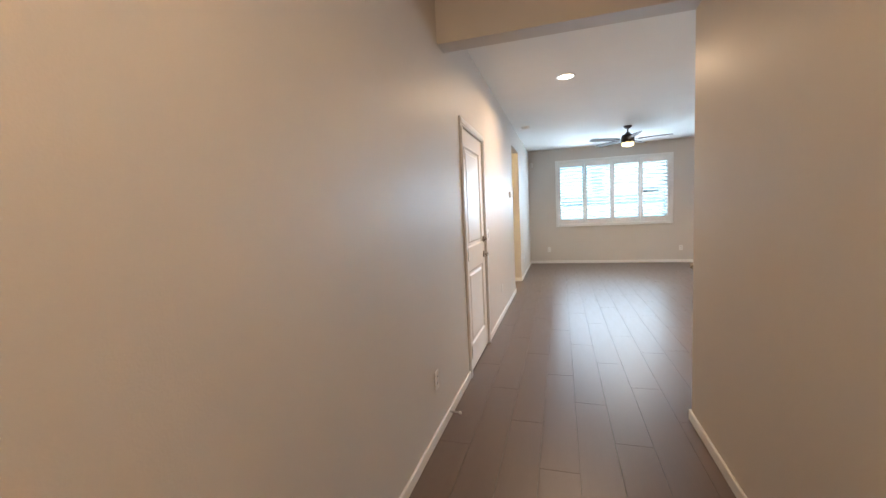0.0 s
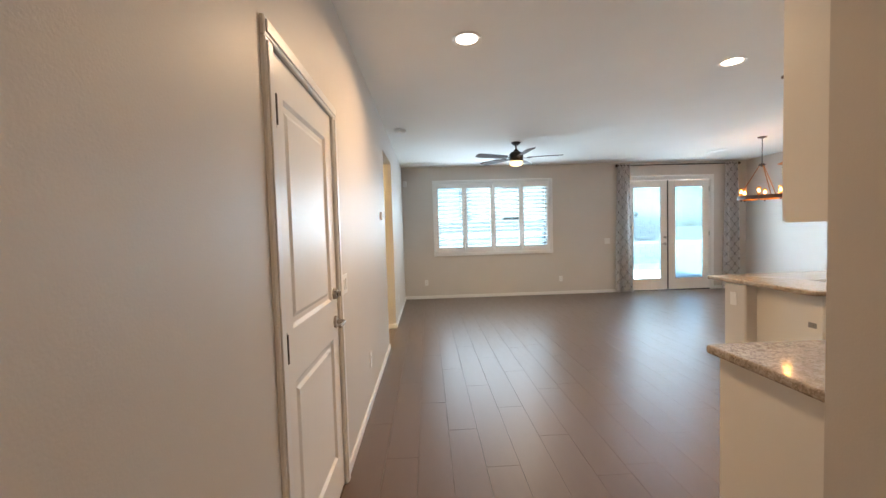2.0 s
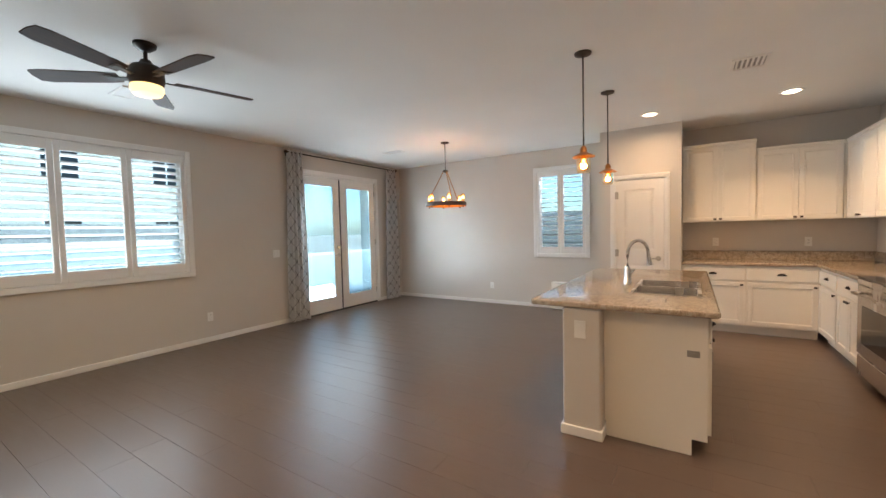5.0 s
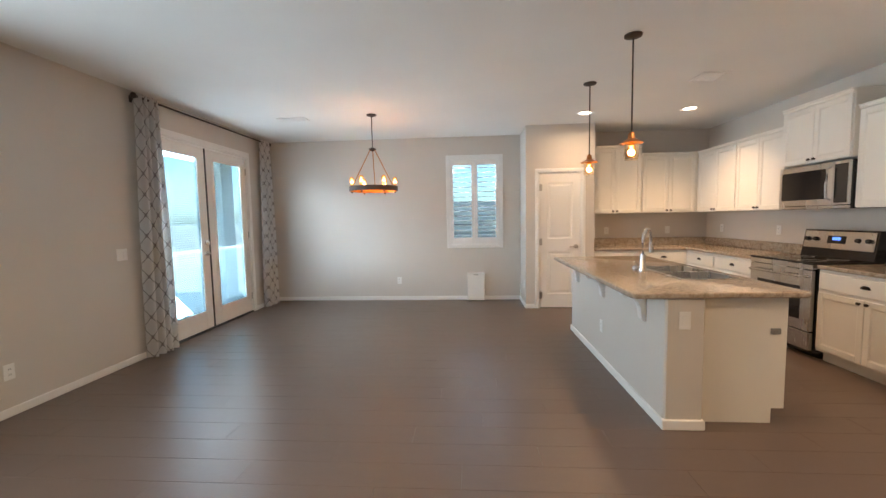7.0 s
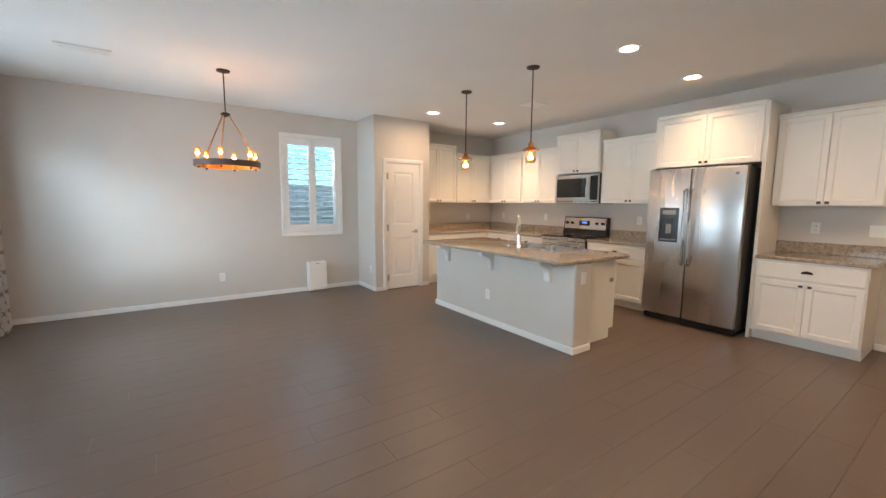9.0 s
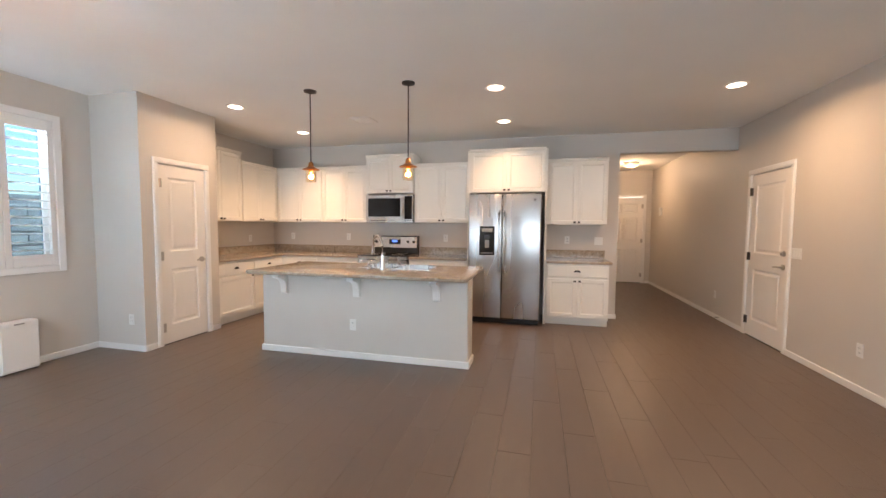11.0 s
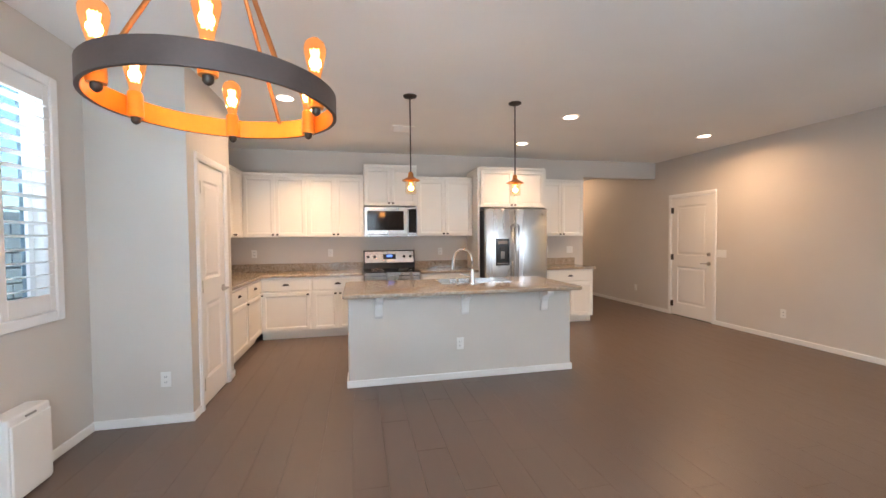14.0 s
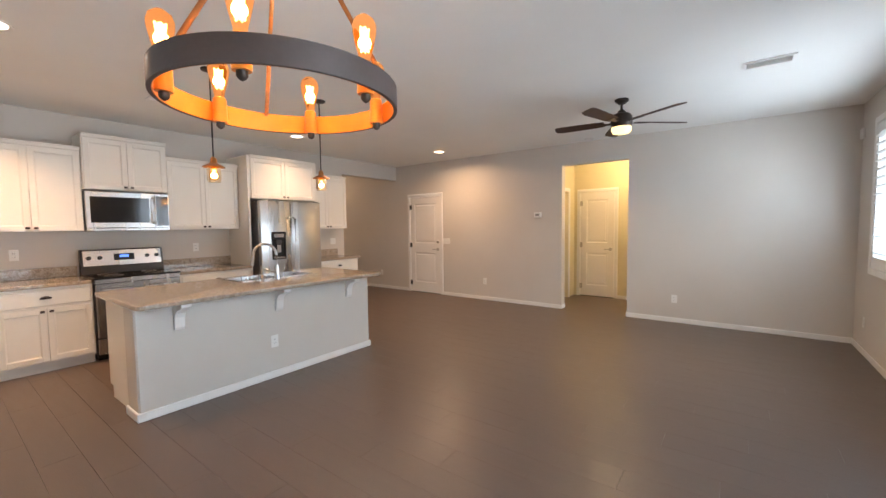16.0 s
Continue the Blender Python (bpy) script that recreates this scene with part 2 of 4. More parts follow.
def mesh_of(name, bm, material, smooth=False):
    me = bpy.data.meshes.new(name)
    if smooth:
        for f in bm.faces:
            f.smooth = True
        for e in bm.edges:
            if len(e.link_faces) == 2 and e.calc_face_angle(0) > 0.7:
                e.smooth = False
    bm.to_mesh(me)
    bm.free()
    me.materials.append(material)
    return me


def part(name, bm, material, parent, label="", smooth=False):
    ob = new(name, mesh_of(name, bm, material, smooth))
    ob.parent = parent
    if label:
        ob["label"] = label
    return ob


def thing(name, label, category, group="", kind=""):
    return tagged(new(name), label, category, group, kind)


def structure(name, bm, material, label="", category="", smooth=False):
    return tagged(new(name, mesh_of(name, bm, material, smooth)), label, category or name.split("_")[0], kind="structure")


def single(name, bm, material, label, category, group="", smooth=False):
    return tagged(new(name, mesh_of(name, bm, material, smooth)), label, category, group)


def place(ob, m):
    ob.matrix_basis = m
    return ob


# ---- the large structure ----
X0, X1, Y0, Y1, H = -0.65, 6.70, 2.65, 9.875, 2.74
structure("floor", boxes((-2.3, -1.75, -0.15, 6.86, 10.03, -0.006)), GROUT, "dark brown wood plank floor with fine dark joints", "floor")
structure("ceiling", boxes((-2.4, -1.75, H, 6.86, 10.05, H + 0.2)), CEIL, "off-white lightly textured flat ceiling", "ceiling")
structure("wall_west", boxes((-0.8, -1.55, 0, X0, 3.05, H), (-0.8, 3.05, 2.05, X0, 3.88, H), (-0.8, 3.88, 0, X0, 6.42, H), (-0.8, 6.42, 2.4, X0, 7.44, H), (-0.8, 7.44, 0, X0, 10.03, H)), WALL, "greige painted wall with a square opening", "wall")
structure("wall_north", boxes((X0, Y1, 0, 0.04, 10.03, H), (0.04, Y1, 0, 2.43, 10.03, 0.95), (0.04, Y1, 2.39, 2.43, 10.03, H), (2.43, Y1, 0, 4.06, 10.03, H), (4.06, Y1, 2.38, 5.92, 10.03, H), (5.92, Y1, 0, 6.85, 10.03, H)), WALL, "greige painted wall with window and glazed doors", "wall")
structure("wall_east", boxes((X1, 2.5, 0, 6.85, 5.98, H), (X1, 5.98, 0, 6.85, 6.81, 0.95), (X1, 5.98, 2.38, 6.85, 6.81, H), (X1, 6.81, 0, 6.85, Y1, H)), WALL, "greige painted wall with one narrow window", "wall")
structure("wall_south", boxes((0.85, 2.5, 0, X1, Y0, H)), WALL, "greige painted kitchen wall behind the cabinets", "wall")
structure("wall_hall", boxes((0.85, -1.55, 0, 1.0, 2.5, H)), WALL, "greige painted entrance hall wall", "wall")
structure("wall_header", boxes((X0, 2.5, 2.445, 0.85, Y0, H)), WALL, "greige painted header beam over the hall", "wall")
structure("wall_front", boxes((-0.8, -1.7, 0, -0.48, -1.55, H), (-0.48, -1.7, 2.1, 0.45, -1.55, H), (0.45, -1.7, 0, 1.0, -1.55, H)), WALL, "greige painted front wall round the entry door", "wall")
structure("wall_pantry", boxes((6.04, 4.63, 0, 6.14, 4.82, H), (6.04, 4.82, 2.04, 6.14, 5.44, H), (6.04, 5.44, 0, 6.14, 5.635, H), (6.14, 5.535, 0, X1, 5.635, H), (6.14, 4.63, 0, X1, 4.73, H)), WALL, "greige painted pantry wall with rounded corner", "wall")
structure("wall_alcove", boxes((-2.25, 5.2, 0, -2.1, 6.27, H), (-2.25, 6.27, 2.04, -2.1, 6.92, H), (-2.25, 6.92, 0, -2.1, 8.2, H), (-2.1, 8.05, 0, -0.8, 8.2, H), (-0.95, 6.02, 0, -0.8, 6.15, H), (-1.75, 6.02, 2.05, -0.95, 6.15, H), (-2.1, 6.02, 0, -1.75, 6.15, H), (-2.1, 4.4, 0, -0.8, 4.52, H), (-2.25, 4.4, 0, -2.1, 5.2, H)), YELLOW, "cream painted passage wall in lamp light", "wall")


def base(x0, y0, x1, y1):
    """A baseboard on one straight stretch; the box given is its plan."""
    bm = bmesh.new()
    box(bm, x0, y0, 0.0, x1, y1, 0.067, bevel=0.005)
    structure("baseboard", bm, TRIM, "white painted baseboard along the wall", "baseboard")


B = 0.014
for r in [(X0, -1.55, X0 + B, 2.995), (X0, 3.935, X0 + B, 6.42), (X0, 7.44, X0 + B, Y1), (X0 + B, Y1 - B, 4.0, Y1), (5.98, Y1 - B, X1, Y1),
          (X1 - B, 5.635 + B, X1, Y1 - B), (6.04 - B, 5.635, X1, 5.635 + B), (6.04 - B, 5.505, 6.04, 5.635), (6.04 - B, 4.63, 6.04, 4.755),
          (0.85 - B, -1.55, 0.85, 2.65), (0.85 - B, 2.65, 1.035, 2.65 + B), (0.515, -1.55, 0.836, -1.55 + B), (X0 + B, -1.55, -0.545, -1.55 + B),
          (-0.8, 6.42, X0, 6.42 + B), (-0.8, 7.44 - B, X0, 7.44), (-2.1, 6.98, -2.1 + B, 8.05)]:
    base(*r)


# ---- doors ----
def door(name, m, w, h, panels, label, bolt=False, mirrored=False, hinge_mat=NICKEL, cas=0.065):
    """A panelled door with casing; local x along the leaf from the hinges, the front towards -y, at the wall's face."""
    d = tagged(new(name), label, "door", kind="structure")
    leaf = bmesh.new()
    t = 0.012
    box(leaf, 0.003, 0.012, 0.012, w - 0.003, 0.045, h, bevel=0.002)
    xs = sorted({p[0] for p in panels} | {p[2] for p in panels})
    zs = sorted({p[1] for p in panels} | {p[3] for p in panels})
    xs, zs = [0.003] + xs + [w - 0.003], [0.012] + zs + [h]
    for i in range(len(xs) - 1):
        for j in range(len(zs) - 1):
            cx, cz = (xs[i] + xs[i + 1]) / 2, (zs[j] + zs[j + 1]) / 2
            if not any(p[0] < cx < p[2] and p[1] < cz < p[3] for p in panels):
                box(leaf, xs[i], 0.012 - t, zs[j], xs[i + 1], 0.0125, zs[j + 1])
    lf = part("door_leaf", leaf, DOOR, d)
    for p in panels:
        bm = bmesh.new()
        x0, z0, x1, z1 = p
        e = 0.035
        loops = []
        for inset, y in ((0.0, 0.0), (0.014, 0.0115), (e, 0.0115), (e + 0.016, 0.004)):
            loops.append([bm.verts.new(v) for v in ((x0 + inset, y, z0 + inset), (x1 - inset, y, z0 + inset), (x1 - inset, y, z1 - inset), (x0 + inset, y, z1 - inset))])
        for a, c in zip(loops, loops[1:]):
            for k in range(4):
                bm.faces.new((a[k], a[(k + 1) % 4], c[(k + 1) % 4], c[k]))
        bm.faces.new(loops[-1])
        bmesh.ops.recalc_face_normals(bm, faces=bm.faces)
        part("panel", bm, DOOR, lf)
    c = bmesh.new()
    for (x0, z0, x1, z1) in ((-cas - 0.005, 0, -0.005, h + 0.012), (w + 0.005, 0, w + cas + 0.005, h + 0.012), (-cas - 0.005, h + 0.012, w + cas + 0.005, h + 0.012 + cas)):
        box(c, x0, -0.018, z0, x1, -0.0005, z1, bevel=0.004)
        box(c, x0 + 0.012, -0.024, z0 + (0.012 if z0 else 0), x1 - 0.012, -0.017, z1 - 0.012, bevel=0.003)
    part("casing", c, TRIM, d)
    jm = boxes((-0.006, 0.0, 0, 0.0, 0.12, h + 0.008), (w, 0.0, 0, w + 0.006, 0.12, h + 0.008), (-0.006, 0.0, h + 0.002, w + 0.006, 0.12, h + 0.008))
    part("jamb", jm, TRIM, d)
    part("threshold", boxes((0, 0.004, 0.0, w, 0.1, 0.011)), RUBBER, d, "dark threshold strip")
    part("backing", boxes((0.004, 0.1, 0.013, w - 0.004, 0.115, h)), DARK, d)
    hx = w if mirrored else 0.0
    for z in (0.2, h / 2, h - 0.2):
        bm = bmesh.new()
        q = -1 if mirrored else 1
        rod(bm, (hx, -0.012, z - 0.05), (hx, -0.012, z + 0.05), 0.011, seg=10)
        box(bm, hx, -0.006, z - 0.05, hx + q * 0.036, -0.0005, z + 0.05)
        part("hinge", bm, hinge_mat, d)
    kx = 0.065 if mirrored else w - 0.065
    sgn = 1 if mirrored else -1
    bm = bmesh.new()
    rod(bm, (kx, 0, 0.94), (kx, -0.012, 0.94), 0.032, seg=20)
    rod(bm, (kx, -0.01, 0.94), (kx, -0.05, 0.94), 0.011)
    tube(bm, [(kx, -0.052, 0.94), (kx + sgn * 0.04, -0.056, 0.942), (kx + sgn * 0.105, -0.05, 0.936)], 0.009)
    part("lever_handle", bm, NICKEL, d, "satin nickel lever handle", True)
    if bolt:
        bm = bmesh.new()
        rod(bm, (kx, 0, 1.09), (kx, -0.02, 1.09), 0.03, 0.026, seg=20)
        box(bm, kx - 0.006, -0.036, 1.075, kx + 0.006, -0.019, 1.105, bevel=0.003)
        part("deadbolt", bm, NICKEL, d, "satin nickel deadbolt", True)
    return place(d, m)


def two_panels(w, h):
    s = 0.115
    return [(s, 0.22, w - s, 0.86), (s, 1.06, w - s, h - 0.13)]


door("door_1", pose(X0 - 0.004, 3.06, 0, rz=90), 0.81, 2.03, two_panels(0.81, 2.03), "white two-panel closed door with dark hinges and deadbolt", bolt=True, hinge_mat=BRONZE)
door("door_2", pose(6.044, 5.43, 0, rz=-90), 0.60, 2.025, two_panels(0.60, 2.025), "white two-panel narrow closed pantry door")
door("door_3", pose(-2.104, 6.28, 0, rz=90), 0.63, 2.03, two_panels(0.63, 2.03), "white two-panel closed door in the cream passage")
six = [(0.11 + i * 0.37, z0, 0.42 + i * 0.37, z1) for i in (0, 1) for z0, z1 in ((0.2, 0.82), (1.02, 1.6), (1.72, 1.94))]
door("door_4", pose(0.44, -1.554, 0, rz=180), 0.90, 2.08, six, "white six-panel closed entry door", bolt=True, mirrored=True)


# ---- shuttered windows ----
def shutter_window(name, m, w, z0, z1, n, tilt, label):
    """A plantation-shuttered window; local x along the wall, the room towards -y."""
    d = tagged(new(name), label, "window", kind="structure")
    f = 0.065
    bm = bmesh.new()
    for r in ((-0.0, z0, f, z1), (w - f, z0, w, z1), (f, z0, w - f, z0 + f), (f, z1 - f, w - f, z1)):
        box(bm, r[0], -0.03, r[1], r[2], 0.0, r[3], bevel=0.006)
    part("frame", bm, SHUT, d)
    part("reveal", boxes((f - 0.004, 0.001, z0 + f, f + 0.01, 0.15, z1 - f), (w - f - 0.01, 0.001, z0 + f, w - f + 0.004, 0.15, z1 - f), (f + 0.01, 0.001, z0 + f - 0.004, w - f - 0.01, 0.15, z0 + f + 0.006), (f + 0.01, 0.001, z1 - f - 0.006, w - f - 0.01, 0.15, z1 - f + 0.004)), SHUT, d)
    pw = (w - 2 * f) / n
    slat = bmesh.new()
    st = 0.05
    lw = pw - 2 * st - 0.008
    outline = [(0.038 * math.cos(a), 0.0055 * math.sin(a)) for a in [2 * math.pi * k / 10 for k in range(10)]]
    prism(slat, outline, -lw / 2, lw / 2)
    me = mesh_of("louver", slat, SHUT)
    for i in range(n):
        x = f + i * pw
        bm = bmesh.new()
        a, c = z0 + f + 0.003, z1 - f - 0.003
        for r in ((x + 0.002, a, x + st, c), (x + pw - st, a, x + pw - 0.002, c), (x + st, a, x + pw - st, a + 0.11), (x + st, c - 0.1, x + pw - st, c)):
            box(bm, r[0], -0.022, r[1], r[2], 0.006, r[3], bevel=0.003)
        p = part("shutter_panel", bm, SHUT, d)
        lo, hi = a + 0.11, c - 0.1
        k = round((hi - lo) / 0.079)
        for j in range(k):
            o = new("louver", me)
            o.parent = p
            o.matrix_basis = pose(x + pw / 2, -0.006, lo + (j + 0.5) * (hi - lo) / k, rx=tilt)
    win = boxes((f, 0.08, z0 + f, f + 0.05, 0.12, z1 - f), (w - f - 0.05, 0.08, z0 + f, w - f, 0.12, z1 - f), (f, 0.08, z0 + f, w - f, 0.12, z0 + f + 0.05), (f, 0.08, z1 - f - 0.05, w - f, 0.12, z1 - f), (w / 2 - 0.03, 0.08, z0 + f, w / 2 + 0.03, 0.12, z1 - f))
    part("sash", win, SHUT, d)
    g = part("pane", boxes((f + 0.05, 0.098, z0 + f + 0.05, w - f - 0.05, 0.102, z1 - f - 0.05)), GLASS, d)
    g.visible_shadow = False
    return place(d, m)


shutter_window("window_1", pose(-0.025, Y1, 0), 2.515, 0.885, 2.455, 4, -20, "white four-panel plantation shutters with louvers half open")
shutter_window("window_2", pose(X1, 6.865, 0, rz=-90), 0.945, 0.888, 2.437, 2, -8, "white two-panel plantation shutters with open louvers")


# ---- glazed double door ----
def french_doors():
    d = tagged(new("door_5"), "white glazed double patio door with closed mini blinds", "door", kind="structure")
    y = Y1
    c = bmesh.new()
    for r in ((4.0, 0, 4.07, 2.38), (5.91, 0, 5.98, 2.38), (4.0, 2.38, 5.98, 2.45)):
        box(c, r[0], y - 0.018, r[1], r[2], y - 0.0005, r[3], bevel=0.004)
    part("casing", c, TRIM, d)
    part("jamb", boxes((4.06, y, 0, 4.085, 10.02, 2.38), (5.895, y, 0, 5.92, 10.02, 2.38), (4.085, y, 2.355, 5.895, 10.02, 2.38)), TRIM, d)
    part("sill", boxes((4.085, y - 0.01, 0.0, 5.895, 10.05, 0.018)), RUBBER, d, "dark metal sill")
    part("astragal", boxes((4.975, y + 0.012, 0.02, 5.0, y + 0.06, 2.35)), RUBBER, d, "dark gap strip")
    slat = bmesh.new()
    box(slat, -0.30, -0.0085, -0.0006, 0.30, 0.0085, 0.0006)
    me = mesh_of("blind_slat", slat, SHUT)
    for x0, x1 in ((4.088, 4.972), (5.003, 5.892)):
        g0, g1, b0, b1 = x0 + 0.135, x1 - 0.135, 0.25, 2.22
        bm = bmesh.new()
        for r in ((x0, 0.022, g0, 2.35), (g1, 0.022, x1, 2.35), (g0, 0.022, g1, b0), (g0, b1, g1, 2.35)):
            box(bm, r[0], y + 0.015, r[1], r[2], y + 0.058, r[3], bevel=0.002)
        lf = part("door_leaf", bm, DOOR, d)
        bm = bmesh.new()
        for r in ((g0 - 0.02, b0 - 0.02, g0 + 0.012, b1 + 0.02), (g1 - 0.012, b0 - 0.02, g1 + 0.02, b1 + 0.02), (g0, b0 - 0.02, g1, b0 + 0.012), (g0, b1 - 0.012, g1, b1 + 0.02)):
            box(bm, r[0], y + 0.006, r[1], r[2], y + 0.0155, r[3], bevel=0.003)
        part("glazing_bead", bm, DOOR, lf)
        g = part("pane", boxes((g0, y + 0.024, b0, g1, y + 0.027, b1)), GLASS, lf)
        g.visible_shadow = False
        n = 74
        for i in range(n):
            o = new("blind_slat", me)
            o.parent = lf
            o.matrix_basis = pose((g0 + g1) / 2, y + 0.04, b0 + (i + 0.5) * (b1 - b0) / n, rx=20)
        for z in (0.25, 1.2, 2.15):
            hx = x0 if x0 < 4.5 else x1
            part("hinge", rod(bmesh.new(), (hx, y + 0.008, z - 0.05), (hx, y + 0.008, z + 0.05), 0.008), NICKEL, lf)
    bm = bmesh.new()
    rod(bm, (4.92, y + 0.016, 1.0), (4.92, y - 0.002, 1.0), 0.03)
    tube(bm, [(4.92, y - 0.03, 1.0), (4.87, y - 0.036, 1.0), (4.81, y - 0.03, 0.995)], 0.009)
    rod(bm, (4.92, y, 1.0), (4.92, y - 0.035, 1.0), 0.011)
    part("lever_handle", bm, NICKEL, d, smooth=True)
    part("deadbolt", rod(bmesh.new(), (4.92, y + 0.016, 1.14), (4.92, y - 0.012, 1.14), 0.028), NICKEL, d)


french_doors()


# ---- curtains ----
def curtain(x0, x1, y, seed):
    rnd = random.Random(seed)
    bm = bmesh.new()
    uvl = bm.loops.layers.uv.new("UVMap")
    n, rows = 60, 24
    folds, ph = 4.0, rnd.random() * 6
    grid, us = [], []
    for j in range(rows + 1):
        v = j / rows
        row, u, last, ur = [], 0, None, []
        spread = 1 + 0.42 * (1 - v)
        for i in range(n + 1):
            s = i / n
            a = 0.045 * (0.8 + 0.3 * (1 - v)) * math.sin(2 * math.pi * folds * s + ph + 0.5 * (1 - v) * math.sin(3 * s))
            p = Vector(((x0 + x1) / 2 + (s - 0.5) * (x1 - x0) * spread, y + a + 0.008 * math.sin(9 * s + 5 * v), 0.015 + v * 2.68))
            if last is not None:
                u += (Vector((p.x, p.y)) - Vector((last.x, last.y))).length
            last = p
            row.append(bm.verts.new(p))
            ur.append(u)
        grid.append(row)
        us.append(ur)
    for j in range(rows):
        for i in range(n):
            f = bm.faces.new((grid[j][i], grid[j][i + 1], grid[j + 1][i + 1], grid[j + 1][i]))
            for lp, (jj, ii) in zip(f.loops, ((j, i), (j, i + 1), (j + 1, i + 1), (j + 1, i))):
                lp[uvl].uv = (us[rows][ii], jj / rows * 2.68)
    bmesh.ops.solidify(bm, geom=list(bm.faces), thickness=0.003)
    return single("curtain", bm, CLOTH, "white curtain printed with a grey lattice, hanging in folds", "curtain", "patio door curtains", True)


curtain(3.85, 4.12, 9.775, 1)
curtain(6.17, 6.42, 9.775, 2)
cr = thing("curtain_rod", "dark bronze curtain rod above the patio doors", "curtain rod")
part("pole", rod(bmesh.new(), (3.83, 9.775, 2.665), (6.46, 9.775, 2.665), 0.011), BRONZE, cr, smooth=True)
for x in (3.83, 6.46):
    part("finial", lathe(bmesh.new(), [(0, -0.03), (0.02, -0.022), (0.03, 0), (0.02, 0.022), (0, 0.03)], (x, 9.775, 2.665), 16), BRONZE, cr, smooth=True)
for x in (3.9, 6.4):
    part("bracket", boxes((x - 0.008, 9.775, 2.645, x + 0.008, Y1, 2.657), (x - 0.015, Y1 - 0.006, 2.62, x + 0.015, Y1, 2.69)), BRONZE, cr)


# ---- kitchen cabinets ----
def shaker(x0, z0, x1, z1, name, parent, frame_w=0.05):
    bm = bmesh.new()
    y0, y1 = -0.02, -0.001
    for r in ((x0, z0, x0 + frame_w, z1), (x1 - frame_w, z0, x1, z1), (x0 + frame_w, z0, x1 - frame_w, z0 + frame_w), (x0 + frame_w, z1 - frame_w, x1 - frame_w, z1)):
        box(bm, r[0], y0, r[1], r[2], y1, r[3], bevel=0.002)
    d = part(name, bm, CAB, parent)
    bm = bmesh.new()
    loops = []
    for inset, y in ((0, -0.017), (0.01, -0.011)):
        a, b, c, e = x0 + frame_w + inset, x1 - frame_w - inset, z0 + frame_w + inset, z1 - frame_w - inset
        loops.append([bm.verts.new(v) for v in ((a, y, c), (b, y, c), (b, y, e), (a, y, e))])
    for k in range(4):
        bm.faces.new((loops[0][k], loops[0][(k + 1) % 4], loops[1][(k + 1) % 4], loops[1][k]))
    bm.faces.new(loops[1])
    bmesh.ops.recalc_face_normals(bm, faces=bm.faces)
    part("panel", bm, CAB, d)
    return d


def knob(x, z, parent):
    bm = bmesh.new()
    rod(bm, (x, -0.02, z), (x, -0.036, z), 0.006, seg=10)
    box(bm, x - 0.017, -0.046, z - 0.012, x + 0.017, -0.035, z + 0.012, bevel=0.004)
    part("knob", bm, BRONZE, parent, "dark bronze knob", True)


def cup(x, z, parent):
    bm = bmesh.new()
    seg, rows = 14, 6
    g = []
    for j in range(rows + 1):
        b = math.pi / 2 * j / rows
        g.append([bm.verts.new((x + 0.045 * math.cos(math.pi * i / seg) * math.cos(b), -0.02 - 0.026 * math.sin(b) * (0.35 + 0.65 * math.sin(math.pi * i / seg)), z - 0.012 + 0.03 * math.sin(math.pi * i / seg) * math.cos(b * 0.8))) for i in range(seg + 1)])
    for j in range(rows):
        for i in range(seg):
            bm.faces.new((g[j][i], g[j][i + 1], g[j + 1][i + 1], g[j + 1][i]))
    bmesh.ops.solidify(bm, geom=list(bm.faces), thickness=0.002)
    part("cup_pull", bm, BRONZE, parent, "dark bronze cup pull", True)


def base_cabinet(m, w, cols, label, depth=0.6, drawer=True, toe=True):
    """cols: widths of the drawer-and-door columns; the front towards -y."""
    c = thing("base_cabinet", label, "cabinet", "kitchen base cabinets")
    part("body", boxes((0, 0, 0.1, w, depth, 0.862)), CAB, c)
    if toe:
        part("toe_kick", boxes((0, 0.07, 0, w, 0.085, 0.1)), CAB, c)
        part("plinth", boxes((0.0, 0.085, 0.0, w, depth, 0.1)), CAB, c)
    x = 0.0
    for cw, doors in cols:
        zt = 0.655 if drawer else 0.84
        if drawer:
            bm = box(bmesh.new(), x + 0.015, -0.02, 0.68, x + cw - 0.015, -0.001, 0.835, bevel=0.006)
            d = part("drawer_front", bm, CAB, c)
            cup(x + cw / 2, 0.762, d)
        dw = (cw - 0.03 - 0.006 * (doors - 1)) / doors
        for k in range(doors):
            a = x + 0.015 + k * (dw + 0.006)
            d = shaker(a, 0.125, a + dw, zt, "cabinet_door", c)
            knob(a + (dw - 0.03 if (doors == 2 and k == 0) or doors == 1 else 0.03), zt - 0.028, d)
        x += cw
    return place(c, m)


def wall_cabinet(m, w, z0, z1, doors, label, depth=0.33):
    c = thing("wall_cabinet", label, "cabinet", "kitchen wall cabinets")
    part("body", boxes((0, 0, z0, w, depth - 0.003, z1)), CAB, c)
    bm = box(bmesh.new(), -0.0, -0.035, z1, w, depth - 0.003, z1 + 0.014, bevel=0.003)
    box(bm, 0.0, -0.025, z1 - 0.03, w, -0.0005, z1, bevel=0.004)
    part("crown", bm, CAB, c)
    dw = (w - 0.02 - 0.004 * (doors - 1)) / doors
    for k in range(doors):
        a = 0.01 + k * (dw + 0.004)
        d = shaker(a, z0 + 0.006, a + dw, z1 - 0.036, "cabinet_door", c)
        knob(a + (dw - 0.028 if k % 2 == 0 else 0.028), z0 + 0.035, d)
    return place(c, m)


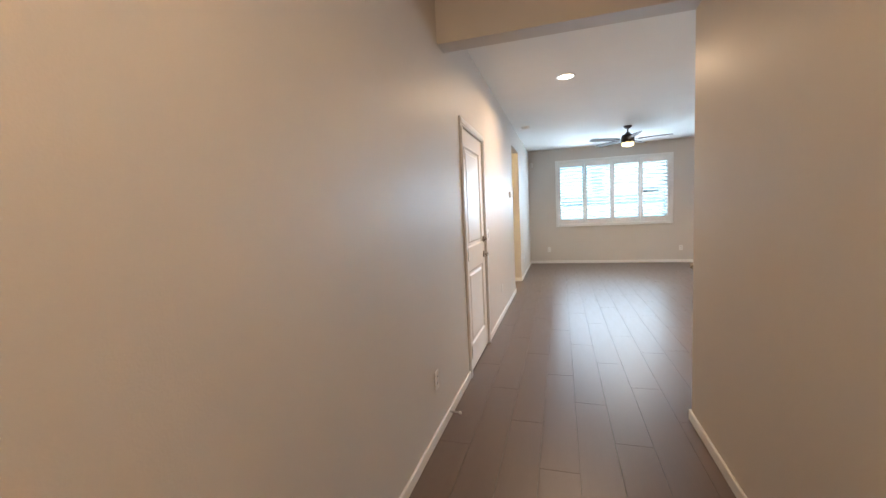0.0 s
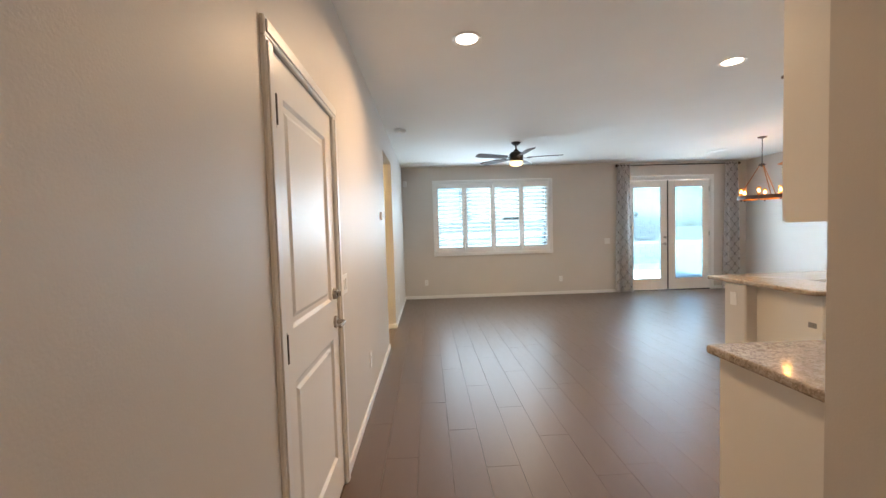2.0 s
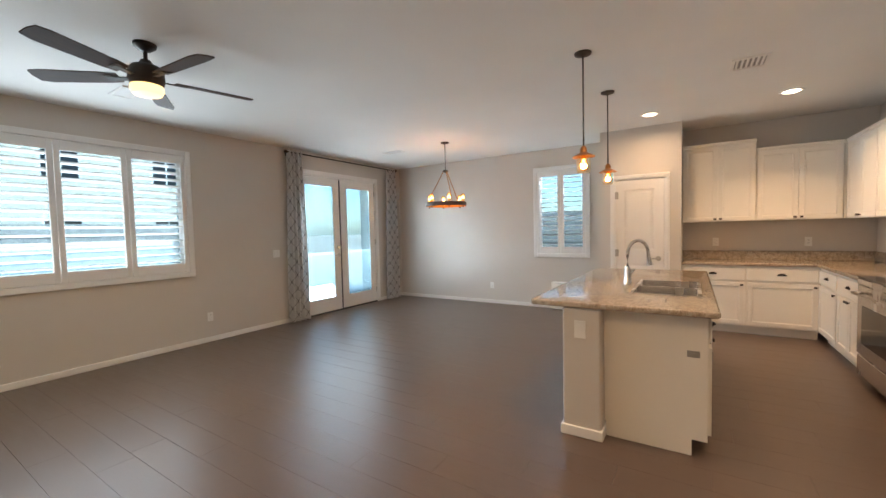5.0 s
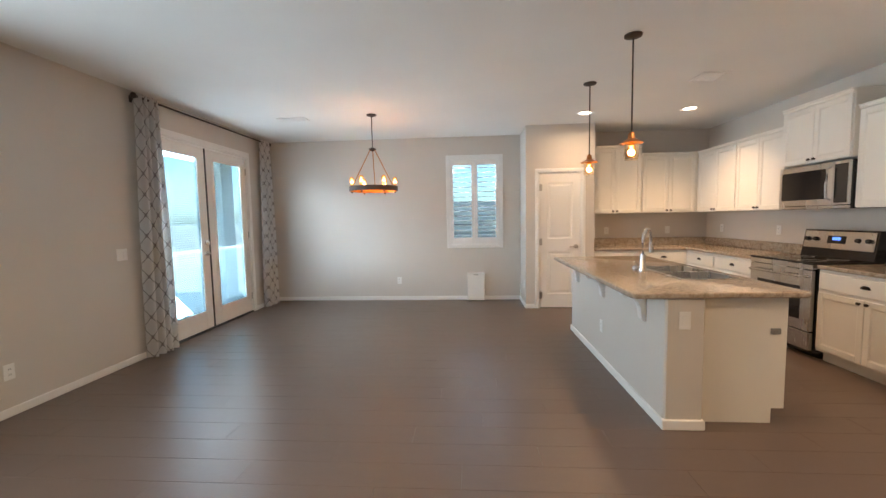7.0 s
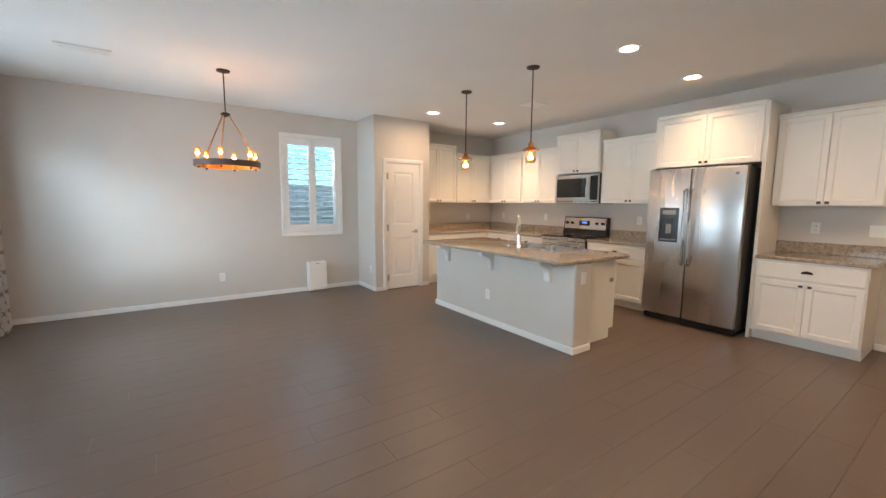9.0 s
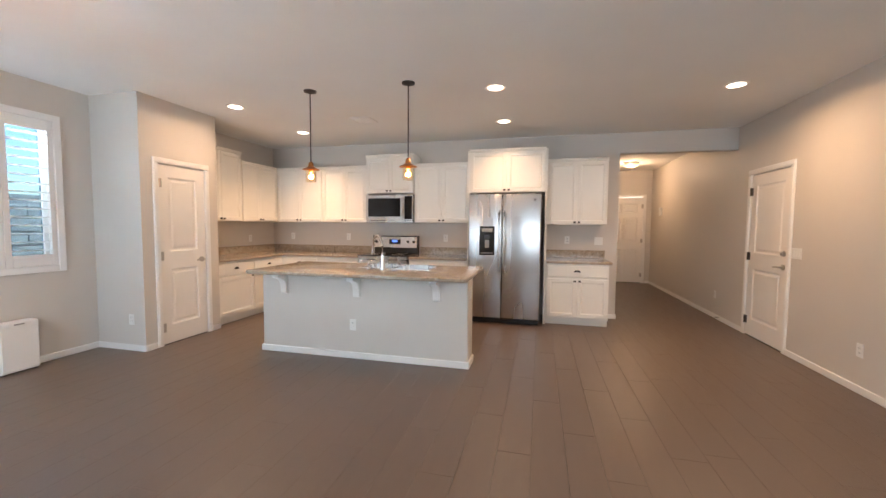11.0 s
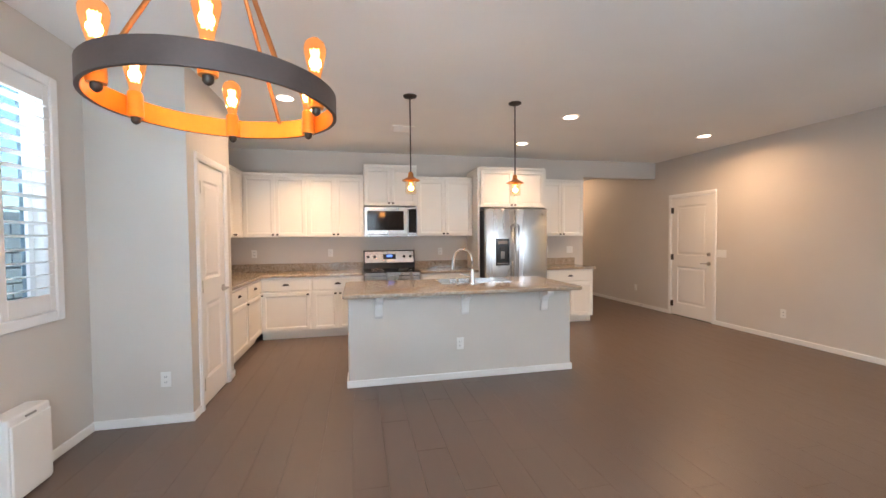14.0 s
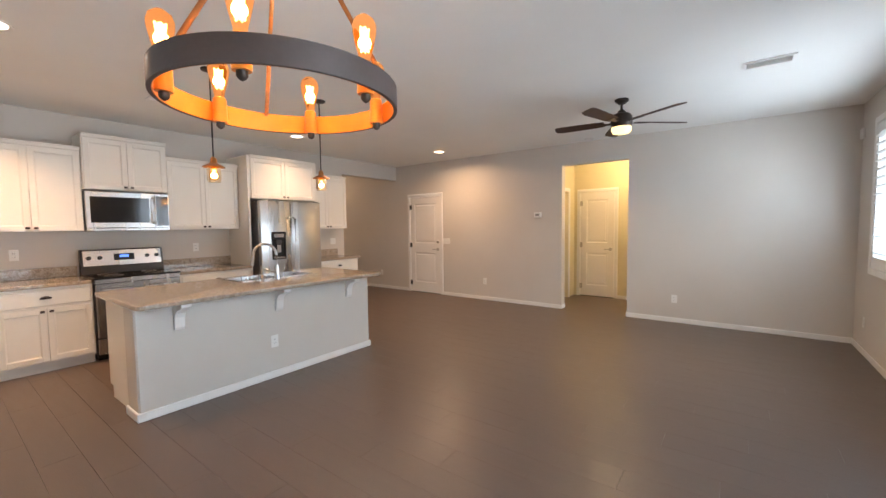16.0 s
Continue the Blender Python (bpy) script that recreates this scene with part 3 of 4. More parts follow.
S = 180
wall_cabinet(pose(6.36, 2.98, 0, rz=S), 0.86, 1.42, 2.32, 2, "white shaker wall cabinet with two doors by the corner")
wall_cabinet(pose(5.50, 2.98, 0, rz=S), 0.81, 1.42, 2.32, 2, "white shaker wall cabinet with two doors beside the microwave")
wall_cabinet(pose(4.685, 3.03, 0, rz=S), 0.79, 1.88, 2.475, 2, "raised white shaker wall cabinet over the microwave", 0.38)
wall_cabinet(pose(3.89, 2.98, 0, rz=S), 0.89, 1.42, 2.32, 2, "white shaker wall cabinet with two doors by the fridge")
wall_cabinet(pose(1.865, 2.98, 0, rz=S), 0.815, 1.40, 2.325, 2, "white shaker wall cabinet beside the hall opening")
wall_cabinet(pose(6.37, 4.625, 0, rz=-90), 0.80, 1.42, 2.445, 2, "taller white shaker wall cabinet by the pantry")
wall_cabinet(pose(6.37, 3.822, 0, rz=-90), 0.80, 1.42, 2.32, 2, "white shaker wall cabinet on the corner wall")
single("corner_filler", boxes((6.362, 2.653, 1.42, 6.697, 3.02, 2.32)), CAB, "white filler closing the wall cabinet corner", "cabinet")
base_cabinet(pose(6.085, 3.26, 0, rz=S), 1.375, [(0.66, 1), (0.715, 2)], "white shaker base cabinet beside the stove", 0.607)
base_cabinet(pose(3.885, 3.26, 0, rz=S), 0.885, [(0.885, 2)], "white shaker base cabinet between stove and fridge", 0.607)
base_cabinet(pose(1.865, 3.26, 0, rz=S), 0.82, [(0.82, 2)], "white shaker base cabinet with one drawer beside the fridge", 0.607)
base_cabinet(pose(6.09, 4.625, 0, rz=-90), 1.36, [(0.68, 1), (0.68, 1)], "white shaker base cabinet on the pantry side", 0.607)
fc = thing("fridge_cabinet", "white shaker cabinet surround over the fridge", "cabinet")
part("side_panel", boxes((2.965, 2.653, 0, 2.995, 3.25, 2.45)), CAB, fc)
part("side_panel", boxes((1.87, 2.653, 0, 1.9, 3.25, 2.45)), CAB, fc)
oc = wall_cabinet(pose(2.964, 3.25, 0, rz=S), 1.063, 1.85, 2.45, 2, "white shaker cabinet with two doors over the fridge", 0.595)

def slab(outer, hole=None, z0=0.863, z1=0.9):
    bm = bmesh.new()
    if hole:
        o = [bm.verts.new((x, y, z1)) for x, y in ((outer[0], outer[1]), (outer[2], outer[1]), (outer[2], outer[3]), (outer[0], outer[3]))]
        i = [bm.verts.new((x, y, z1)) for x, y in ((hole[0], hole[1]), (hole[2], hole[1]), (hole[2], hole[3]), (hole[0], hole[3]))]
        fs = [bm.faces.new((o[k], o[(k + 1) % 4], i[(k + 1) % 4], i[k])) for k in range(4)]
        r = bmesh.ops.extrude_face_region(bm, geom=fs)
        for v in [g for g in r["geom"] if isinstance(g, bmesh.types.BMVert)]:
            v.co.z = z0
        bmesh.ops.recalc_face_normals(bm, faces=bm.faces)
        es = [e for e in bm.edges if all(abs(v.co.x - outer[0]) < 1e-5 or abs(v.co.x - outer[2]) < 1e-5 or abs(v.co.y - outer[1]) < 1e-5 or abs(v.co.y - outer[3]) < 1e-5 for v in e.verts) and len(e.link_faces) == 2]
        es = [e for e in es if abs(e.verts[0].co.z - e.verts[1].co.z) > 0.01]
        bmesh.ops.bevel(bm, geom=es, offset=0.04, segments=4, profile=0.5, affect="EDGES")
        es = [e for e in bm.edges if len(e.link_faces) == 2 and e.calc_face_angle(0) > 1.2 and not (hole[0] - 0.01 < e.verts[0].co.x < hole[2] + 0.01 and hole[1] - 0.01 < e.verts[0].co.y < hole[3] + 0.01)]
        bmesh.ops.bevel(bm, geom=es, offset=0.01, segments=3, profile=0.5, affect="EDGES")
    else:
        box(bm, outer[0], outer[1], z0, outer[2], outer[3], z1, bevel=0.008, seg=2)
    return bm


ct = thing("countertop", "speckled beige granite countertop with low backsplash", "countertop")
part("slab", slab((4.715, 2.652, 6.698, 3.295)), GRANITE, ct)
part("slab", slab((6.055, 3.296, 6.698, 4.627)), GRANITE, ct)
part("backsplash", boxes((4.715, 2.652, 0.901, 6.67, 2.675, 1.02), bevel=0.003), GRANITE, ct)
part("backsplash", boxes((6.675, 2.652, 0.901, 6.698, 4.627, 1.02), bevel=0.003), GRANITE, ct)
ct = thing("countertop", "speckled beige granite countertop between stove and fridge", "countertop")
part("slab", slab((2.998, 2.652, 3.885, 3.295)), GRANITE, ct)
part("backsplash", boxes((2.998, 2.652, 0.901, 3.885, 2.675, 1.02), bevel=0.003), GRANITE, ct)
ct = thing("countertop", "speckled beige granite countertop beside the hall opening", "countertop")
part("slab", slab((1.01, 2.652, 1.868, 3.295)), GRANITE, ct)
part("backsplash", boxes((1.02, 2.652, 0.901, 1.868, 2.675, 1.02), bevel=0.003), GRANITE, ct)

# ---- island ----
isl = thing("kitchen_island", "kitchen island with greige half wall and white cabinets", "kitchen island")
part("half_wall", boxes((2.61, 5.0, 0, 4.885, 5.245, 0.862), bevel=0.012), WALL, isl, "greige painted half wall")
part("baseboard", boxes((2.596, 4.99, 0, 4.899, 5.259, 0.067), bevel=0.005), TRIM, isl, "white baseboard")
part("end_panel", boxes((2.715, 4.43, 0.1, 2.74, 4.999, 0.862), (2.715, 4.51, 0, 2.74, 4.988, 0.1)), CAB, isl, "white end panel")
part("end_panel", boxes((4.835, 4.43, 0.1, 4.86, 4.999, 0.862), (4.835, 4.51, 0, 4.86, 4.988, 0.1)), CAB, isl, "white end panel")
# dark material here paints the shade under the island cabinets
part("toe_kick", boxes((2.74, 4.51, 0, 4.835, 4.53, 0.1)), DARK, isl, "toe kick coloured dark for the shade under the cabinets")
for x in (2.92, 3.76, 4.60):
    bm = bmesh.new()
    out = [(5.246, 0.862), (5.246, 0.64), (5.262, 0.64), (5.275, 0.66), (5.28, 0.70), (5.285, 0.74), (5.30, 0.775), (5.33, 0.8), (5.37, 0.815), (5.40, 0.82), (5.415, 0.835), (5.415, 0.862)]
    prism(bm, out, x - 0.035, x + 0.035)
    part("corbel", bm, TRIM, isl, "white curved corbel")
part("worktop", slab((2.59, 4.375, 4.925, 5.465), (3.12, 4.47, 3.9, 4.88)), GRANITE, isl, "speckled beige polished granite worktop", True)


def island_cabinet(x, w, doors, label, latch=False):
    c = thing("island_cabinet", label, "cabinet", "island cabinets")
    part("body", boxes((0, 0, 0.1, w, 0.565, 0.7), (0, 0, 0.7, w, 0.02, 0.86)), CAB, c)
    d = part("drawer_front", box(bmesh.new(), 0.012, -0.02, 0.68, w - 0.012, -0.001, 0.835, bevel=0.006), CAB, c)
    cup(w / 2, 0.762, d)
    dw = (w - 0.03) / doors
    for k in range(doors):
        e = shaker(0.012 + k * (dw + 0.006), 0.125, 0.012 + k * (dw + 0.006) + dw, 0.655, "cabinet_door", c)
        knob(0.012 + k * (dw + 0.006) + (dw - 0.03 if k == 0 else 0.03), 0.625, e)
        if latch:
            part("latch", boxes((0.10, -0.03, 0.60, dw - 0.03, -0.021, 0.612), (0.10, -0.03, 0.55, 0.112, -0.021, 0.61)), GREYPLATE, e, "grey child safety latch")
    return place(c, pose(x, 4.43, 0))


island_cabinet(2.742, 0.40, 1, "narrow white island cabinet with drawer and safety latch", True)
island_cabinet(3.144, 0.916, 2, "white island sink cabinet with two doors")
dwm = thing("dishwasher", "stainless steel dishwasher built into the island", "dishwasher")
part("body", boxes((4.065, 4.44, 0.1, 4.665, 4.98, 0.855)), GREYSIDE, dwm)
part("door", box(bmesh.new(), 4.068, 4.405, 0.11, 4.662, 4.439, 0.74, bevel=0.005), STEEL, dwm)
part("control_panel", box(bmesh.new(), 4.068, 4.405, 0.745, 4.662, 4.439, 0.855, bevel=0.005), STEEL, dwm)
bm = bmesh.new()
tube(bm, [(4.12, 4.406, 0.715), (4.12, 4.37, 0.715), (4.61, 4.37, 0.715), (4.61, 4.406, 0.715)], 0.01)
part("handle", bm, STEEL, dwm, smooth=True)
single("filler_panel", boxes((4.668, 4.43, 0.1, 4.833, 4.99, 0.861)), CAB, "white filler panel beside the dishwasher", "cabinet")

sk = thing("sink", "stainless steel double bowl sink set in granite", "sink")
part("rim", boxes((3.10, 4.452, 0.899, 3.92, 4.475, 0.905), (3.10, 4.875, 0.899, 3.92, 4.898, 0.905), (3.10, 4.475, 0.899, 3.125, 4.875, 0.905), (3.895, 4.475, 0.899, 3.92, 4.875, 0.905), (3.495, 4.475, 0.885, 3.525, 4.875, 0.903)), STEEL, sk)
for x0, x1 in ((3.126, 3.494), (3.526, 3.894)):
    bm = bmesh.new()
    loops = []
    for ins, z in ((0.0, 0.9), (0.012, 0.72), (0.03, 0.705)):
        loops.append([bm.verts.new(v) for v in ((x0 + ins, 4.476 + ins, z), (x1 - ins, 4.476 + ins, z), (x1 - ins, 4.874 - ins, z), (x0 + ins, 4.874 - ins, z))])
    for a, b in zip(loops, loops[1:]):
        for k in range(4):
            bm.faces.new((a[k], a[(k + 1) % 4], b[(k + 1) % 4], b[k]))
    bm.faces.new(loops[-1])
    bw = part("bowl", bm, STEEL, sk)
    part("drain", rod(bmesh.new(), ((x0 + x1) / 2, 4.675, 0.7055), ((x0 + x1) / 2, 4.675, 0.709), 0.045), DARK, bw)
fa = thing("faucet", "chrome gooseneck pull-down kitchen faucet", "faucet")
part("base", lathe(bmesh.new(), [(0, 0), (0.034, 0), (0.034, 0.01), (0.026, 0.03), (0.024, 0.12), (0.02, 0.15), (0, 0.15)], (3.6, 4.97, 0.9)), CHROME, fa, smooth=True)
neck = [(3.6, 4.97, 1.04), (3.6, 4.97, 1.15)] + [(3.6, 4.97 - 0.11 + 0.11 * math.cos(a), 1.15 + 0.115 * math.sin(a)) for a in [math.pi * k / 10 for k in range(1, 10)]] + [(3.6, 4.748, 1.12)]
swing = Matrix.Translation((3.6, 4.97, 0)) @ Matrix.Rotation(radians(50), 4, "Z") @ Matrix.Translation((-3.6, -4.97, 0))
bm = tube(bmesh.new(), neck, 0.014, 14)
bm.transform(swing)
part("spout", bm, CHROME, fa, smooth=True)
bm = rod(bmesh.new(), (3.6, 4.749, 1.13), (3.6, 4.735, 1.05), 0.017, 0.022)
bm.transform(swing)
part("spray_head", bm, CHROME, fa, smooth=True)
part("lever", tube(bmesh.new(), [(3.6, 4.96, 0.98), (3.64, 4.95, 0.985), (3.72, 4.93, 1.015)], 0.009), CHROME, fa, smooth=True)
single("soap_dispenser", lathe(bmesh.new(), [(0, 0), (0.022, 0), (0.02, 0.012), (0.012, 0.02), (0.012, 0.055), (0.016, 0.06), (0.014, 0.07), (0, 0.072)], (3.76, 4.97, 0.9), 16), CHROME, "small chrome soap dispenser beside the faucet", "dispenser", smooth=True)

# ---- appliances ----
st = thing("stove", "stainless steel electric range with black glass top", "stove")
part("body", boxes((3.9, 2.7, 0.06, 4.7, 3.27, 0.9)), BLACK, st)
part("cooktop", box(bmesh.new(), 3.895, 2.76, 0.9, 4.705, 3.32, 0.917, bevel=0.005), BLACKGLASS, st, "black glass cooktop")
for x, y, r in ((4.1, 2.92, 0.075), (4.5, 2.92, 0.09), (4.1, 3.16, 0.1), (4.5, 3.16, 0.08)):
    part("burner_ring", lathe(bmesh.new(), [(r - 0.004, 0.0), (r, 0.0008), (r + 0.003, 0.0)], (x, y, 0.9175), 32), GREYPLATE, st)
od = part("oven_door", box(bmesh.new(), 3.905, 3.275, 0.26, 4.695, 3.315, 0.845, bevel=0.006), STEEL, st)
part("oven_window", box(bmesh.new(), 4.02, 3.3155, 0.36, 4.58, 3.319, 0.68, bevel=0.002), BLACKGLASS, od)
bm = bmesh.new()
tube(bm, [(3.96, 3.314, 0.78), (3.96, 3.36, 0.78), (4.64, 3.36, 0.78), (4.64, 3.314, 0.78)], 0.012)
part("oven_handle", bm, STEEL, od, smooth=True)
part("trim_strip", boxes((3.9, 3.275, 0.85, 4.7, 3.315, 0.898), bevel=0.003), STEEL, st)
part("warming_drawer", box(bmesh.new(), 3.905, 3.275, 0.08, 4.695, 3.312, 0.25, bevel=0.006), STEEL, st)
part("leg_plinth", boxes((3.92, 2.75, 0, 4.68, 3.2, 0.06)), BLACK, st)
bg = bmesh.new()
prism(bg, [(2.68, 0.9), (2.79, 0.9), (2.775, 0.98), (2.74, 1.2), (2.68, 1.2)], 3.9, 4.7)
back = part("backguard", bg, BLACK, st)
tilt = Matrix.Translation((0, 2.760, 1.09)) @ pose(0, 0, 0, rx=9)
bm = box(bmesh.new(), 3.92, -0.002, -0.085, 4.68, 0.008, 0.095, bevel=0.003)
bm.transform(tilt)
part("control_panel", bm, STEEL, back, "stainless control panel")
bm = box(bmesh.new(), 4.2, 0.007, -0.03, 4.4, 0.011, 0.05, bevel=0.001)
bm.transform(tilt)
part("display", bm, BLACKGLASS, back)
bm = box(bmesh.new(), 4.255, 0.0105, 0.005, 4.345, 0.0125, 0.035)
bm.transform(tilt)
part("clock", bm, BLUE_GLOW, back, "lit blue clock digits")
for x in (3.97, 4.07, 4.53, 4.63):
    bm = rod(bmesh.new(), (x, 0.008, 0.01), (x, 0.033, 0.01), 0.024, 0.02)
    bm.transform(tilt)
    part("knob", bm, BLACK, back, smooth=True)

mw = thing("microwave", "stainless steel over-range microwave with dark window", "microwave")
part("body", boxes((3.892, 2.655, 1.415, 4.685, 3.02, 1.86)), BLACK, mw)
d = part("door", box(bmesh.new(), 4.045, 3.021, 1.45, 4.683, 3.055, 1.858, bevel=0.005), STEEL, mw)
part("window", box(bmesh.new(), 4.10, 3.0555, 1.51, 4.645, 3.058, 1.80, bevel=0.002), BLACKGLASS, d)
part("handle", tube(bmesh.new(), [(4.065, 3.055, 1.50), (4.065, 3.095, 1.52), (4.065, 3.10, 1.655), (4.065, 3.095, 1.79), (4.065, 3.055, 1.81)], 0.011), STEEL, d, smooth=True)
p = part("control_panel", box(bmesh.new(), 3.894, 3.021, 1.45, 4.04, 3.052, 1.858, bevel=0.004), STEEL, mw)
part("keypad", boxes((3.905, 3.0525, 1.47, 4.03, 3.055, 1.83)), BLACKGLASS, p)
part("vent_grille", boxes((3.894, 3.021, 1.418, 4.683, 3.05, 1.447), bevel=0.003), STEEL, mw)

fr = thing("refrigerator", "stainless steel side-by-side refrigerator with ice dispenser", "refrigerator")
part("body", boxes((1.955, 2.7, 0.05, 2.935, 3.37, 1.80), bevel=0.004), GREYSIDE, fr)
part("base_grille", boxes((1.965, 2.8, 0.0, 2.925, 3.36, 0.05), (1.965, 3.36, 0.012, 2.925, 3.40, 0.085)), BLACK, fr)
d1 = part("freezer_door", box(bmesh.new(), 2.475, 3.378, 0.09, 2.938, 3.45, 1.815, bevel=0.012, seg=3), STEEL, fr, smooth=True)
d2 = part("fridge_door", box(bmesh.new(), 1.952, 3.378, 0.09, 2.467, 3.45, 1.815, bevel=0.012, seg=3), STEEL, fr, smooth=True)
for d, x in ((d1, 2.505), (d2, 2.435)):
    part("handle", tube(bmesh.new(), [(x, 3.45, 0.72), (x, 3.50, 0.74), (x, 3.505, 1.15), (x, 3.50, 1.56), (x, 3.45, 1.58)], 0.014), STEEL, d, smooth=True)
disp = part("dispenser", boxes((2.57, 3.4505, 0.97, 2.78, 3.464, 0.99), (2.57, 3.4505, 0.99, 2.585, 3.464, 1.37), (2.765, 3.4505, 0.99, 2.78, 3.464, 1.37), (2.585, 3.4505, 1.255, 2.765, 3.464, 1.37), (2.585, 3.4505, 0.99, 2.765, 3.452, 1.255)), BLACK, d1, "black ice and water dispenser")
part("control_strip", boxes((2.60, 3.4642, 1.29, 2.75, 3.4655, 1.34), bevel=0.0004), GREYPLATE, disp, "grey touch control strip")
part("spout_block", box(bmesh.new(), 2.635, 3.4522, 1.19, 2.715, 3.463, 1.253, bevel=0.004), DARK, disp)
part("paddle", box(bmesh.new(), 2.645, 3.4522, 1.07, 2.705, 3.458, 1.18, bevel=0.002), GREYPLATE, disp, "grey plastic paddle")
part("drip_tray", box(bmesh.new(), 2.59, 3.4522, 0.991, 2.76, 3.47, 1.005, bevel=0.002), GREYPLATE, disp, "grey drip tray")
part("badge", boxes((2.02, 3.4505, 1.72, 2.05, 3.452, 1.745)), GREYPLATE, d2)
for x in (2.9, 2.0):
    part("hinge_cap", boxes((x - 0.03, 3.3, 1.80, x + 0.03, 3.42, 1.825), bevel=0.004), DARK, fr)


# ---- lamps ----
def can_light(x, y, power):
    c = thing("recessed_light", "round white recessed ceiling light, lit warm", "ceiling light", "recessed ceiling lights")
    part("trim_ring", lathe(bmesh.new(), [(0.075, -0.004), (0.098, -0.009), (0.104, 0.0)], (0, 0, 0), 32), TRIM, c, smooth=True)
    part("lens", lathe(bmesh.new(), [(0, -0.006), (0.076, -0.004)], (0, 0, 0), 32), CAN_GLOW, c, "glowing lens")
    place(c, pose(x, y, H))
    lamp("can_lamp", "AREA", power, (1.0, 0.66, 0.36) if x < 1 or y < 4 else WARM, (x, y, H - 0.014), 0.15, 110 if y < 4 else 165)


for x, y in CAN_SPOTS:
    can_light(x, y, CAN_POWER * (1.15 if x < 1 else 0.75 if y < 4 and x > 4 else 0.32 if y < 4 else 0.55))

hl = thing("flush_light", "round flush ceiling light with frosted glass in the hall", "ceiling light")
part("pan", lathe(bmesh.new(), [(0, 0), (0.15, 0), (0.15, -0.03), (0.14, -0.035)], (0.1, -0.25, H), 32), NICKEL, hl, smooth=True)
part("bowl", lathe(bmesh.new(), [(0.14, -0.032), (0.125, -0.07), (0.07, -0.095), (0, -0.1)], (0.1, -0.25, H), 32), FAN_GLOW, hl, "lit frosted glass bowl", True)
lamp("hall_lamp", "POINT", HALL_POWER, WARM, (0.1, -0.25, H - 0.18), 0.1)
lamp("passage_lamp", "POINT", ALCOVE_POWER, (1.0, 0.74, 0.36), (-1.45, 7.3, 2.5), 0.1)
lamp("utility_lamp", "POINT", ALCOVE_POWER, (1.0, 0.78, 0.42), (-1.45, 5.2, 2.5), 0.1)


def bulb(parent, x, y, z, s=1.0, up=True):
    k = 1 if up else -1
    prof = [(0.013, 0), (0.016, 0.02), (0.023, 0.046), (0.029, 0.075), (0.03, 0.09), (0.025, 0.105), (0.012, 0.116), (0, 0.118)]
    g = part("bulb", lathe(bmesh.new(), [(r * s, k * h * s) for r, h in prof], (x, y, z), 18), BULB_GLASS, parent, "amber glass filament bulb", True)
    g.visible_shadow = False
    bm = bmesh.new()
    lathe(bm, [(0, k * 0.028 * s), (0.008 * s, k * 0.032 * s), (0.0105 * s, k * 0.055 * s), (0.007 * s, k * 0.085 * s), (0, k * 0.09 * s)], (x, y, z), 10)
    tube(bm, [(x + 0.009 * s * math.cos(i * 1.26) * (1 + 0.25 * (i % 2)), y + 0.009 * s * math.sin(i * 1.26), z + k * s * (0.03 + 0.055 * (i % 2))) for i in range(11)], 0.0028 * s, 6)
    part("filament", bm, FILAMENT, g, "glowing filament")


def pendant(x, y):
    p = thing("pendant_light", "dark bronze pendant with small copper shade and glass jar", "pendant light", "island pendants")
    part("canopy", lathe(bmesh.new(), [(0, 0), (0.065, 0), (0.062, -0.012), (0.02, -0.024), (0, -0.026)]), BRONZE, p, smooth=True)
    part("stem", rod(bmesh.new(), (0, 0, -0.02), (0, 0, -0.73), 0.006, seg=10), BRONZE, p, smooth=True)
    part("shade", lathe(bmesh.new(), [(0.012, -0.715), (0.024, -0.73), (0.028, -0.765), (0.088, -0.798), (0.086, -0.801), (0.024, -0.77), (0.018, -0.73)]), COPPER, p, "aged copper shade", True)
    g = part("jar", lathe(bmesh.new(), [(0.042, -0.79), (0.052, -0.81), (0.053, -0.90), (0.045, -0.925), (0.0, -0.93)]), AMBER, p, "clear amber glass jar", True)
    g.visible_shadow = False
    bulb(p, 0, 0, -0.79, 1.0, False)
    place(p, pose(x, y, H))
    lamp("pendant_lamp", "POINT", PENDANT_POWER, (1.0, 0.55, 0.22), (x, y, H - 0.87), 0.03)


pendant(4.28, 5.235)
pendant(3.22, 5.235)

ch = thing("chandelier", "bronze wagon-wheel ring chandelier with six filament bulbs", "chandelier")
CX, CY, RZ, RR, RH = 5.151, 7.721, 1.764, 0.307, 0.06
part("canopy", lathe(bmesh.new(), [(0, 0), (0.065, 0), (0.06, -0.014), (0.015, -0.026), (0, -0.028)], (CX, CY, H)), BRONZE, ch, smooth=True)
part("stem", rod(bmesh.new(), (CX, CY, H - 0.02), (CX, CY, 2.30), 0.006), BRONZE, ch, smooth=True)
part("hub", lathe(bmesh.new(), [(0, 0.03), (0.02, 0.025), (0.045, 0.01), (0.045, -0.005), (0.015, -0.02), (0, -0.03)], (CX, CY, 2.30)), BRONZE, ch, smooth=True)
part("ring", lathe(bmesh.new(), [(RR - 0.004, 0), (RR + 0.005, 0), (RR + 0.005, RH), (RR - 0.004, RH)], (CX, CY, RZ), 64), RING_OUT, ch, smooth=True)
# thin inner skin that carries the painted orange bulb light
part("ring_lining", lathe(bmesh.new(), [(RR - 0.005, RH), (RR - 0.007, RH - 0.001), (RR - 0.007, 0.001), (RR - 0.005, 0)], (CX, CY, RZ), 64), RING_IN, ch, "inner face coloured orange as lit by the bulbs", True)
